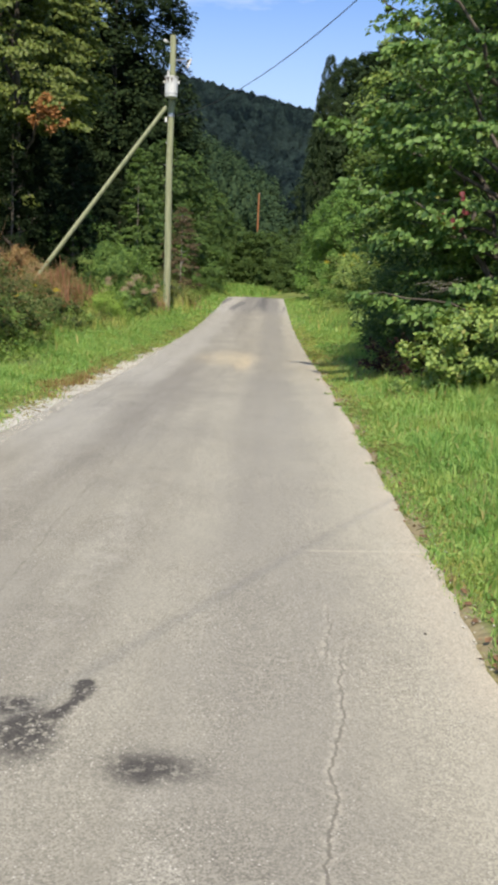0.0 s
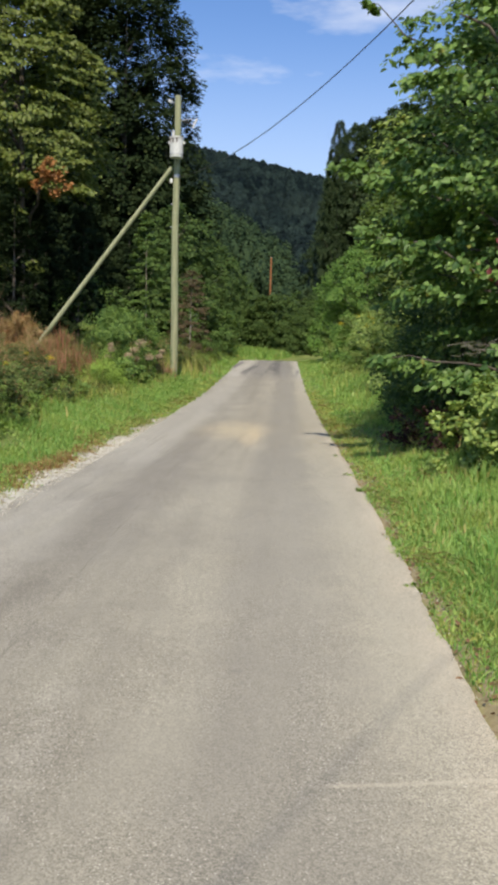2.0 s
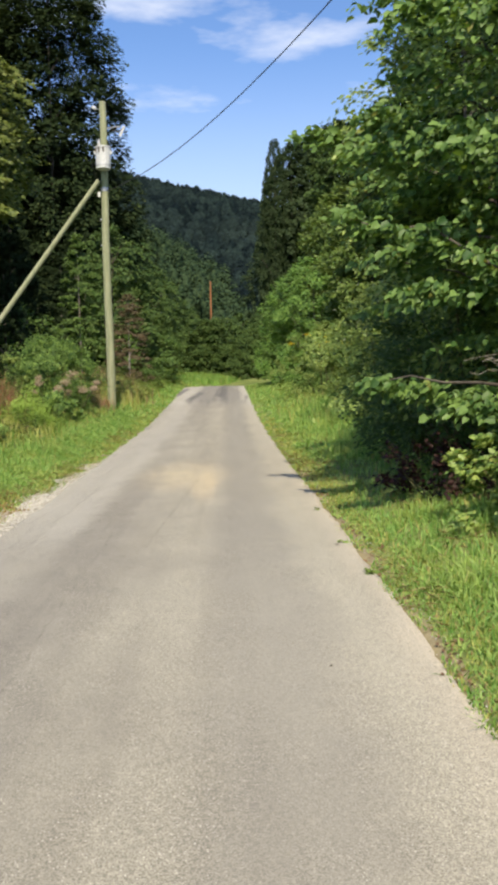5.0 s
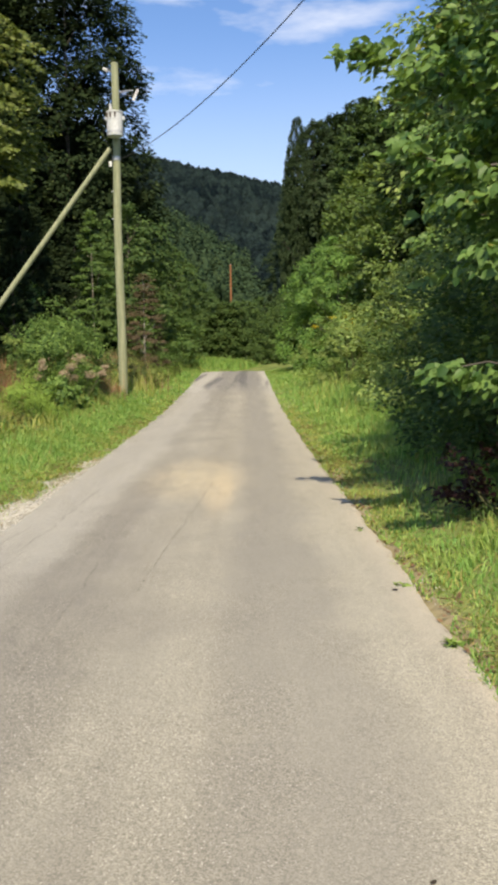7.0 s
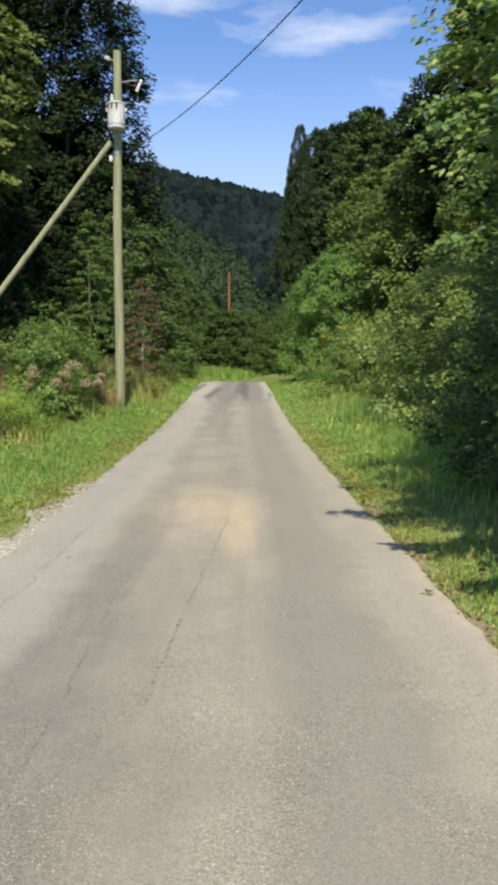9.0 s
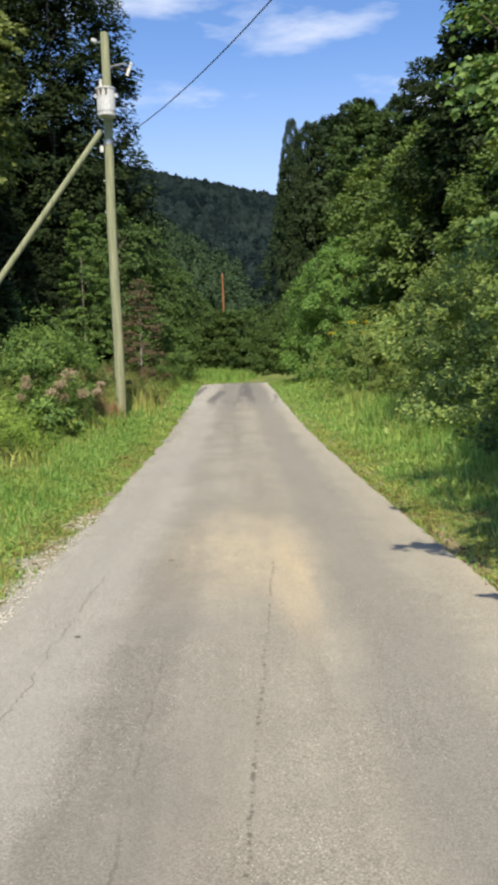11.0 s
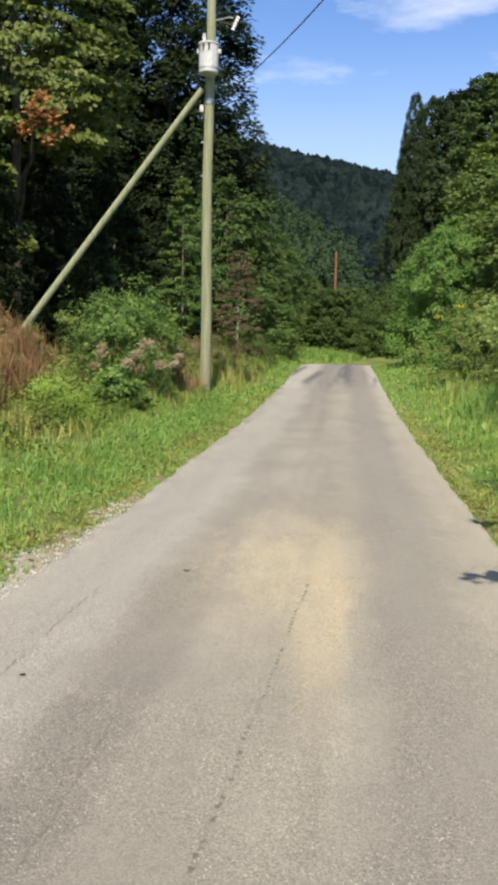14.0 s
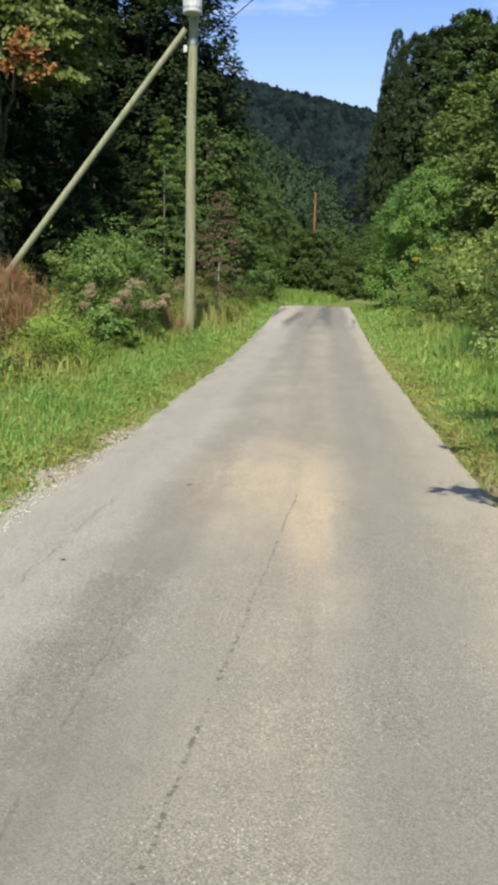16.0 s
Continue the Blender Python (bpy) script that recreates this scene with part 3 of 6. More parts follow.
def bent(a, b, r0, r1, wob, n=6, r=None, sag=0.0):
    """A crooked tapering path from a to b."""
    r = r if r is not None else rng
    a, b = np.array(a, float), np.array(b, float)
    u = np.linspace(0, 1, n)
    p = a + (b - a) * u[:, None]
    p[1:-1] += r.normal(size=(n - 2, 3)) * wob
    p[:, 2] += sag * 4 * u * (1 - u)
    return [(p[i], r0 + (r1 - r0) * u[i]) for i in range(n)]


# ---- the lie of the land ----
def smooth(v, lo, hi):
    s = np.clip((np.asarray(v, float) - lo) / (hi - lo), 0, 1)
    return s * s * (3 - 2 * s)


def road_left(y):
    return np.interp(y, (-60, 8, 20, 30, 46, 62, 66, 70, 76, 90), (-2.6, -2.5, -2.53, -2.62, -2.85, -3.2, -2.9, -1.0, 2.0, 10.0))


def road_right(y):
    return np.interp(y, (-60, 12, 20, 34, 50, 62, 66, 70, 76, 90), (0.97, 0.98, 0.87, 0.82, 0.82, 0.84, 1.1, 2.7, 6.2, 14.5))


def road_z(y):
    y = np.asarray(y, float)
    return 0.76 * smooth(y, 24, 66) - 1.6 * smooth(y, 64.5, 90)


def land(x, y):
    """Height of the ground."""
    x, y = np.asarray(x, float), np.asarray(y, float)
    dl, dr = road_left(y) - x, x - road_right(y)
    lift = 0.25 + 0.75 * smooth(y, 10, 28)
    z = road_z(y) * 1.0
    z = z + np.where(dl > 0, lift * (0.42 * smooth(dl, 0.1, 1.7) + 0.09 * np.clip(dl - 1.3, 0, 12)), 0)
    z = z + np.where(dr > 0, 0.06 * smooth(dr, 0.1, 0.8) + 0.05 * np.clip(dr - 1.6, 0, 30), 0)
    z = z - 0.10 * (smooth(-np.maximum(dl, dr), 0.02, 0.25))
    bank = smooth(y, 66, 76) * (1.12 + 0.1 * np.sin(x * 0.7))
    z = np.where(y > 66, z * (1 - smooth(y, 66, 76)) + bank, z)
    far = np.hypot(x, y)
    el = 0.2 - 0.22 * np.clip(x / np.maximum(y, 60), -0.9, 0.5)
    hill = smooth(y, 140, 440) * (430 * np.clip(el, 0.08, 0.5) - 13) * (1 - 0.25 * smooth(y, 470, 900))
    crest = np.clip(20.0 - 0.56 * (x + 4) - 0.03 * np.clip(x + 4, 0, 40) ** 2, 0, 48)      # a lower spur that comes down from one side
    spur = np.clip(crest - 9.7, 0, 48) * np.exp(-((y - 205) / np.where(y < 205, 38, 26)) ** 2)
    return z + hill + spur + 0.03 * np.sin(x * 1.7 + y * 0.6) * np.sin(y * 0.9) * smooth(np.maximum(dl, dr), 0.3, 2)


def land_at(x, y):
    return float(land(x, y))


def grid(xs, ys, zf):
    X, Y = np.meshgrid(xs, ys)
    co = np.stack([X, Y, zf(X, Y)], -1).reshape(-1, 3)
    nx, ny = len(xs), len(ys)
    i, j = np.meshgrid(np.arange(ny - 1), np.arange(nx - 1), indexing="ij")
    a = i * nx + j
    return co, np.stack([a, a + 1, a + nx + 1, a + nx], -1).reshape(-1, 4)


xs = np.concatenate([np.linspace(-2600, -120, 26), np.linspace(-100, -14, 30), np.linspace(-13, 13, 105), np.linspace(14, 100, 30), np.linspace(120, 2600, 26)])
ys = np.concatenate([np.linspace(-1500, -60, 14), np.linspace(-50, -2, 25), np.linspace(-1.5, 80, 150), np.linspace(83, 480, 90), np.linspace(500, 2600, 26)])
co, fc = grid(xs, ys, land)
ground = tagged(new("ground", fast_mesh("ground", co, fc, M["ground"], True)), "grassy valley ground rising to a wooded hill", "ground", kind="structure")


def road_sheet():
    ys = np.concatenate([np.linspace(-60, -1, 60), np.arange(-0.9, 30, 0.12), np.arange(30, 90, 0.5)])
    us = np.concatenate([[0, 0.012, 0.03], np.linspace(0.06, 0.94, 15), [0.97, 0.988, 1.0]])
    rag_l = np.array([noise.noise((0, y * 0.9, 1.3)) * 0.10 + noise.noise((3, y * 4.5, 0)) * 0.045 for y in ys])
    rag_r = np.array([noise.noise((7, y * 0.8, 2.1)) * 0.05 + noise.noise((9, y * 5.0, 0)) * 0.035 for y in ys])
    l, r = road_left(ys) + rag_l, road_right(ys) + rag_r
    X = l[:, None] + (r - l)[:, None] * us[None]
    Y = np.repeat(ys[:, None], len(us), 1)
    Z = road_z(Y) + 0.03 * (1 - (2 * us[None] - 1) ** 2) + 0.004
    Z[:, [0, -1]] -= 0.07
    nx = len(us)
    i, j = np.meshgrid(np.arange(len(ys) - 1), np.arange(nx - 1), indexing="ij")
    a = i * nx + j
    f = np.stack([a, a + 1, a + nx + 1, a + nx], -1).reshape(-1, 4)
    return fast_mesh("road", np.stack([X, Y, Z], -1), f, M["road"], True)


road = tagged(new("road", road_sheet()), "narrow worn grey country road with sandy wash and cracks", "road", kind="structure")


# ---- grass ----
def blades(name, X, Y, H, W, mat, lean=0.35, r=None):
    """Bent blades of grass on the land."""
    r = r if r is not None else rng
    k = len(X)
    base = np.stack([X, Y, land(X, Y) - 0.01], 1)
    a = r.uniform(0, 2 * math.pi, k)
    side = np.stack([np.cos(a), np.sin(a), np.zeros(k)], 1)
    d = r.uniform(0, 2 * math.pi, k)
    tip = np.stack([np.cos(d), np.sin(d), np.zeros(k)], 1) * (np.abs(r.normal(0, lean, k)) * H)[:, None]
    up = np.zeros((k, 3))
    up[:, 2] = H
    mid = base + 0.55 * up + 0.3 * tip
    top = base + up * (1 - 0.25 * np.minimum(1, np.linalg.norm(tip, axis=1) / H))[:, None] + tip
    w = W[:, None] if isinstance(W, np.ndarray) else W
    co = np.stack([base - side * w, base + side * w, mid + side * w * 0.75, mid - side * w * 0.75, top], 1)
    o = np.arange(k)[:, None] * 5
    return fast_mesh(name, co, [np.concatenate([o, o + 1, o + 2, o + 3], 1), np.concatenate([o + 3, o + 2, o + 4], 1)], mat)


def verge(side, y0, y1, k, depth, h0, h1, mat, label, width=0.006, power=1.3, gap=0.0, lean=0.35):
    Y = y0 + (y1 - y0) * rng.random(k) ** power
    D = gap + (depth - gap) * np.minimum(rng.random(k), rng.random(k) ** 0.35 * 1.0) * (1.15 + 0.25 * np.sin(Y * 0.8) + 0.2 * np.sin(Y * 2.1 + 1))
    ragged = 0.09 * np.sin(Y * 3.1) + 0.06 * np.sin(Y * 7.7 + 1) + 0.04
    X = road_left(Y) - D + ragged if side < 0 else road_right(Y) + D - ragged * 0.6
    clump = 0.5 + 0.5 * np.sin(X * 4.1 + 2 * np.sin(Y * 1.3)) * np.sin(Y * 3.7 + 1.5 * np.sin(X * 2))
    keep = rng.random(k) < (0.45 + 0.55 * clump) * (0.15 + 0.85 * smooth(Y, y0, y0 + 2.5)) * (0.15 + 0.85 * (1 - smooth(Y, y1 - 4, y1)))
    if side < 0 and mat != "straw":      # bare grit, then a withered strip beside the asphalt
        keep &= rng.random(k) > 0.92 * np.maximum((1 - smooth(D, 0.2, 0.5)) * (1 - smooth(Y, 14.8, 16)), (1 - smooth(D, 0.12, 0.26)) * (1 - smooth(Y, 19, 22)))
    if side > 0:      # little grows under the boughs; the thinning also darkens this shaded strip
        keep &= rng.random(k) > 0.75 * smooth(D, 0.25, 0.9) * smooth(Y, 13.2, 14.2) * (1 - smooth(Y, 18.5, 20.5))
    X, Y, D, clump = X[keep], Y[keep], D[keep], clump[keep]
    H = (h0 + (h1 - h0) * smooth(D, gap, depth * 0.8)) * rng.uniform(0.5, 1.25, len(X)) * (0.7 + 0.5 * clump)
    W = width * (0.8 + np.abs(Y) / 22) * rng.uniform(0.7, 1.3, len(X))
    me = blades("verge_grass", X, Y, H, W, M[mat], lean)
    return tagged(new("verge_grass", me), label, "grass", kind="stuff")


verge(1, 2.5, 30, 60000, 2.6, 0.05, 0.33, "grass", "sunlit green grass along the road edge", 0.0048, 1.7, 0, 0.75)
verge(1, 3.0, 13.5, 14000, 3.2, 0.16, 0.46, "grass", "long lush drooping grass beside the road", 0.0055, 1.2, 0.35, 0.9)
verge(1, 2.2, 14, 16000, 0.55, 0.05, 0.12, "grass", "short green grass drooping over the edge of the asphalt", 0.0045, 1.3, -0.02, 0.9)
verge(1, 2.5, 34, 16000, 0.38, 0.03, 0.07, "grass_dry", "dry yellowish grass at the edge of the asphalt", 0.005, 1.5, 0, 0.8)
verge(1, 28, 68, 24000, 3.0, 0.08, 0.27, "grass", "green grass along the road edge", 0.007, 1.0, 0, 0.6)
verge(-1, 6, 34, 90000, 1.5, 0.05, 0.17, "grass", "lush green grass on the roadside bank", 0.0037, 1.2, 0, 0.7)
verge(-1, 10.4, 16.5, 9000, 0.55, 0.03, 0.09, "straw", "orange-brown withered grass at the edge of the asphalt", 0.006, 1.0, 0.1, 0.9)
verge(-1, 6, 40, 13000, 0.42, 0.04, 0.08, "grass_dry", "dry yellow-brown grass beside the asphalt", 0.006, 1.1, 0, 0.8)
verge(-1, 20, 40, 2600, 2.0, 0.16, 0.3, "grass_dry", "yellowing seed grass along the top of the bank", 0.005, 1.0, 1.0, 0.5)
verge(-1, 30, 70, 24000, 3.2, 0.10, 0.32, "grass", "green grass on the roadside bank", 0.008, 1.0, 0, 0.5)
verge(-1, 34, 62, 7000, 4.6, 0.3, 0.6, "grass_dry", "tall yellowing grass on the roadside bank", 0.007, 1.0, 2.0, 0.4)
verge(1, -26, 3, 12000, 4.5, 0.08, 0.35, "grass", "green grass along the road edge", 0.012, 1.0)
verge(-1, -26, 6.5, 12000, 5.0, 0.07, 0.3, "grass", "green grass along the road edge", 0.012, 1.0)


def meadow(x0, x1, y0, y1, k, label):
    """Sparse tufts over the land away from the road."""
    X, Y = rng.uniform(x0, x1, k), rng.uniform(y0, y1, k)
    keep = ((X < road_left(Y) - 1.2) | (X > road_right(Y) + 1.2)) & (rng.random(k) < smooth(np.sin(X * 1.3 + Y * 0.7) + np.sin(Y * 1.1 - X * 0.5) + rng.normal(size=k) * 0.6, -1.2, 1.0))
    X, Y = X[keep], Y[keep]
    me = blades("meadow_grass", X, Y, rng.uniform(0.12, 0.42, len(X)), rng.uniform(0.008, 0.016, len(X)), M["grass"], 0.5)
    return tagged(new("meadow_grass", me), label, "grass", kind="stuff")


meadow(-14, 14, -14, 34, 26000, "loose green grass over the open ground")


def cover(side, y0, y1, k, d0, d1, size, height, mat, shape, label, power=1.3):
    """Low leafy weeds between the grass."""
    Y = y0 + (y1 - y0) * rng.random(k) ** power
    D = d0 + (d1 - d0) * rng.random(k)
    X = road_left(Y) - D if side < 0 else road_right(Y) + D
    keep = rng.random(k) < smooth(np.sin(X * 2.3 + 1.7 * np.sin(Y * 0.9)) * np.sin(Y * 1.9 + X) + 0.35 * rng.normal(size=k), -0.4, 0.5)
    X, Y, D = X[keep], Y[keep], D[keep]
    Z = land(X, Y) + height * rng.random(len(X)) ** 1.5 * (0.4 + 0.6 * smooth(D, d0, d0 + 1.2))
    N = rng.normal(size=(len(X), 3)) * 0.45 + np.array([0, -0.25, 1])
    me = leaves("leafy_weeds", np.stack([X, Y, Z], 1), N, size * (0.8 + Y / 40), M[mat], shape)
    return tagged(new("leafy_weeds", me), label, "weeds", kind="stuff")


cover(1, 2.5, 30, 15000, 0.08, 2.4, 0.032, 0.10, "leaf_weed", "oval", "low leafy weeds in the sunlit verge", 1.7)
cover(-1, 6, 36, 22000, 0.15, 1.9, 0.04, 0.12, "leaf_weed", "oval", "clover and low weeds in the mown bank", 1.2)
cover(-1, 12, 60, 9000, 1.8, 5.0, 0.09, 0.45, "leaf_fresh", "oval", "leafy green weeds on the bank", 1.0)
cover(1, 27, 62, 7000, 1.2, 3.6, 0.09, 0.4, "leaf_vine", "oval", "leafy yellow-green weeds before the shrubs", 1.0)


def thatch(side, y0, y1, k, d0, d1, size, mat, label, power=1.4):
    """Cut and withered grass lying flat in patches."""
    Y = y0 + (y1 - y0) * rng.random(k) ** power
    D = d0 + (d1 - d0) * rng.random(k)
    X = road_left(Y) - D if side < 0 else road_right(Y) + D
    keep = rng.random(k) < smooth(np.sin(X * 3.1 + 2.2 * np.sin(Y * 0.7)) * np.sin(Y * 1.45 + 1.3 * X) + 0.25 * rng.normal(size=k), 0.05, 0.6)
    X, Y = X[keep], Y[keep]
    Z = land(X, Y) + 0.02 + 0.05 * rng.random(len(X))
    N = rng.normal(size=(len(X), 3)) * 0.3 + np.array([0, -0.1, 1.0])
    me = leaves("cut_grass", np.stack([X, Y, Z], 1), N, size, M[mat], "straw")
    return tagged(new("cut_grass", me), label, "grass", kind="stuff")


thatch(1, 2.5, 26, 11000, 0.05, 1.3, 0.12, "thatch", "withered brown cut grass lying in the verge", 1.6)
thatch(-1, 6, 30, 3200, 0.0, 0.5, 0.12, "thatch", "withered brown cut grass beside the asphalt", 1.2)


def weed_stalks(side, y0, y1, k, d0, d1, h0, h1, per, size, mat, label, shape="lance", turn=0.0):
    """Upright weeds: leaves set along thin leaning stalks, in drifts."""
    Y = rng.uniform(y0, y1, k)
    D = d0 + (d1 - d0) * rng.random(k) ** 1.2
    X = road_left(Y) - D if side < 0 else road_right(Y) + D
    keep = rng.random(k) < smooth(np.sin(X * 1.7 + Y * 0.6 + turn) + np.sin(Y * 1.2 - X * 0.8 + 2 * turn) + 0.5 * rng.normal(size=k), -0.9, 0.8)
    X, Y, D = X[keep], Y[keep], D[keep]
    H = (h0 + (h1 - h0) * smooth(D, d0, d0 + 0.6 * (d1 - d0))) * rng.uniform(0.55, 1.2, len(X))
    foot = np.stack([X, Y, land(X, Y)], 1)
    tip = foot + np.stack([rng.normal(size=len(X)) * 0.16 * H, rng.normal(size=len(X)) * 0.16 * H, H], 1)
    u = rng.uniform(0.12, 1.0, (len(X), per, 1))
    P = (foot[:, None] * (1 - u) + tip[:, None] * u).reshape(-1, 3)
    a = rng.uniform(0, 2 * math.pi, len(P))
    out = np.stack([np.cos(a), np.sin(a), rng.uniform(0.0, 0.8, len(P))], 1)
    N = np.stack([-np.cos(a) * 0.5, -np.sin(a) * 0.5, np.full(len(P), 1.0)], 1) + 0.3 * rng.normal(size=P.shape)
    taper = (1.25 - 0.75 * u).reshape(-1)
    me = leaves("tall_weeds", P, N, size * taper, M[mat], shape, spin=out)
    return tagged(new("tall_weeds", me), label, "weeds", kind="stuff")


weed_stalks(-1, 11, 33, 1000, 1.4, 3.6, 0.35, 0.85, 22, 0.10, "leaf_weed", "tall mixed green weeds along the bank")
weed_stalks(-1, 11, 34, 1300, 1.6, 4.4, 0.5, 1.0, 22, 0.10, "leaf_dull", "dull brownish weeds along the bank", "lance", 1.7)
weed_stalks(-1, 34, 58, 900, 1.9, 4.5, 0.4, 1.0, 18, 0.13, "leaf_dull", "dull weeds along the far bank", "lance", 0.6)
weed_stalks(-1, 37, 65, 700, 0.8, 3.4, 0.35, 1.15, 16, 0.13, "leaf_dull", "dull olive weeds on the bank towards the crest", "lance", 1.1)
weed_stalks(-1, 40, 66, 1000, 0.9, 3.0, 0.3, 0.9, 16, 0.12, "leaf_pale", "pale green weeds on the bank towards the crest", "lance", 2.6)
weed_stalks(1, 5, 13, 420, 1.5, 4.2, 0.3, 0.6, 20, 0.09, "leaf_weed", "leafy green weeds beyond the verge", "lance", 2.1)
weed_stalks(1, 24, 60, 1100, 1.5, 3.2, 0.3, 0.75, 18, 0.11, "leaf_weed", "tall green weeds before the shrubs", "lance", 0.3)


def patch(cx, cy, rx, ry, k, h, mat, label, width=0.007, lean=0.3):
    a, q = rng.uniform(0, 2 * math.pi, k), np.abs(rng.normal(size=k)) * 0.62
    X, Y = cx + rx * q * np.cos(a), cy + ry * q * np.sin(a)
    off = (X < road_left(Y) - 0.12) | (X > road_right(Y) + 0.12)
    X, Y, q = X[off], Y[off], q[off]
    k = len(X)
    H = h * rng.uniform(0.35, 1.2, k) * (1 - 0.12 * np.minimum(q, 1.3) ** 2) * (0.82 + 0.18 * np.sin(X * 7 + 3 * np.sin(Y * 2)) + 0.12 * np.sin(X * 17 + Y * 5))
    me = blades("tall_grass", X, Y, H, np.full(k, width) * (0.8 + cy / 30), M[mat], lean)
    return tagged(new("tall_grass", me), label, "grass", kind="stuff")


patch(-6.75, 28.6, 0.9, 1.4, 1500, 0.75, "russet_grass", "tall dry russet broom grass on the bank", 0.006, 0.3)
patch(-8.3, 30.2, 0.8, 1.6, 1800, 0.7, "russet_grass", "dry russet broom grass on the bank")
patch(-5.45, 24.7, 0.55, 1.0, 1300, 1.0, "rust_stalk", "tall rust-red dry stalks on the roadside bank", 0.008, 0.22)
patch(-6.65, 28.0, 0.7, 1.0, 1300, 1.25, "rust_stalk", "tall rust-red dry stalks on the roadside bank", 0.008, 0.2)
patch(-5.75, 25.2, 0.6, 1.5, 1300, 0.75, "russet_grass", "dry brown weeds on the roadside bank", 0.006, 0.28)
patch(-4.7, 21.5, 0.5, 3.4, 2200, 0.42, "grass_dry", "yellowing weeds on the roadside bank")
patch(-9.6, 23.5, 1.8, 4.0, 2500, 1.1, "russet_grass", "dry russet broom grass on the bank")
patch(-9.75, 33.3, 0.9, 0.9, 2400, 1.6, "russet_grass", "dry russet broom grass behind the brace pole", 0.007, 0.25)
patch(-9.6, 28.0, 0.8, 1.0, 1500, 2.5, "russet_grass", "tall pinkish plume grass at the edge of the wood", 0.007, 0.16)
patch(-4.55, 31.9, 0.5, 0.5, 1100, 1.0, "russet_grass", "pinkish-brown dry weeds beside the pole", 0.006, 0.3)
patch(-4.12, 32.95, 0.16, 0.16, 160, 0.42, "straw", "straw-coloured grass tuft at the pole's foot")
patch(-4.5, 37.5, 0.8, 2.6, 2400, 0.85, "grass_dry", "tall yellowish weeds beyond the pole")
patch(-5.2, 38.5, 0.8, 2.6, 2600, 1.15, "russet_grass", "pinkish-brown dry weeds beyond the pole")
patch(-6.2, 40.5, 2.0, 2.2, 1800, 1.1, "russet_grass", "dry russet weeds behind the utility pole")
patch(-5.0, 43.5, 1.1, 4.0, 2500, 0.7, "grass_dry", "yellowing tall grass on the bank")
patch(-3.0, 72.3, 3.4, 2.2, 11000, 0.8, "grass", "bright green grass beyond the crest of the road", 0.008)
patch(3.0, 33.0, 1.0, 8.0, 5000, 0.6, "grass", "tall yellow-green grass in front of the shrubs")
patch(2.9, 37.0, 0.7, 5.0, 700, 0.6, "grass_dry", "yellow seeding grass in front of the shrubs")
patch(3.4, 7.0, 1.2, 4.2, 5000, 0.5, "grass", "tall lush green grass beside the road", 0.006, 0.5)
patch(5.5, 8.0, 1.8, 5.0, 5000, 0.6, "grass", "tall lush green grass under the tree", 0.007, 0.5)


# ---- trees and shrubs ----
TO_SUN = np.array(sun_dir)      # leaves turn towards the light


def cloud(r, centres, spread, per, out_bias=0.5, up_bias=0.8, rnd=0.6, axis=None, droop=0.0, sunny=0.7):
    """Leaf places and facings in flattened clumps round centres (n,3); spread (n,3)."""
    n = len(centres)
    C = np.repeat(centres, per, 0)
    S = np.repeat(spread, per, 0)
    d = r.normal(size=(n * per, 3))
    d = unit(d) * (r.random((n * per, 1)) ** 0.45)
    P = C + d * S
    ax = np.zeros(3) if axis is None else axis
    outward = C - ax
    outward[:, 2] *= 0.3
    outward = unit(outward)
    rad = (d * outward).sum(1)
    P[:, 2] -= droop * np.clip(rad, 0, 1) * S[:, 0]
    N = out_bias * outward + np.array([0, 0, up_bias]) + sunny * TO_SUN * np.array([1, 1, 0.5 if sunny > 0.8 else 1.0]) + rnd * r.normal(size=P.shape)
    return P, N, outward


def envelope(r, k, height, base, radius, profile, inner=0.35, lump=0.28):
    """Clump centres in a crown: profile gives the radius share by height share."""
    u = r.random(k)
    share = np.interp(u, *zip(*profile))
    keep = r.random(k) < 0.25 + 0.75 * share
    u, share = u[keep], share[keep]
    a = r.uniform(0, 2 * math.pi, len(u))
    ph = r.uniform(0, 6.28, 4)
    lumps = 1 + lump * (np.sin(3 * a + ph[0] + 5 * u) * 0.5 + np.sin(5 * a + ph[1] - 9 * u) * 0.35 + np.sin(13 * u + ph[2] + 2 * a) * 0.4)
    q = (inner + (1 - inner) * np.sqrt(r.random(len(u)))) * share * radius * lumps
    return np.stack([q * np.cos(a), q * np.sin(a), base + u * (height - base)], 1), q / radius


BROAD = [(0, 0.45), (0.15, 0.85), (0.4, 1.0), (0.65, 0.85), (0.85, 0.55), (1, 0.12)]
TALL = [(0, 0.75), (0.25, 1.0), (0.6, 0.85), (0.85, 0.55), (1, 0.1)]
CONE = [(0, 1.0), (0.1, 0.98), (0.5, 0.6), (0.85, 0.22), (1, 0.03)]
SPIRE = [(0, 0.8), (0.15, 1.0), (0.5, 0.78), (0.8, 0.42), (1, 0.04)]
DOME = [(0, 0.9), (0.3, 1.0), (0.65, 0.85), (0.88, 0.55), (1, 0.2)]


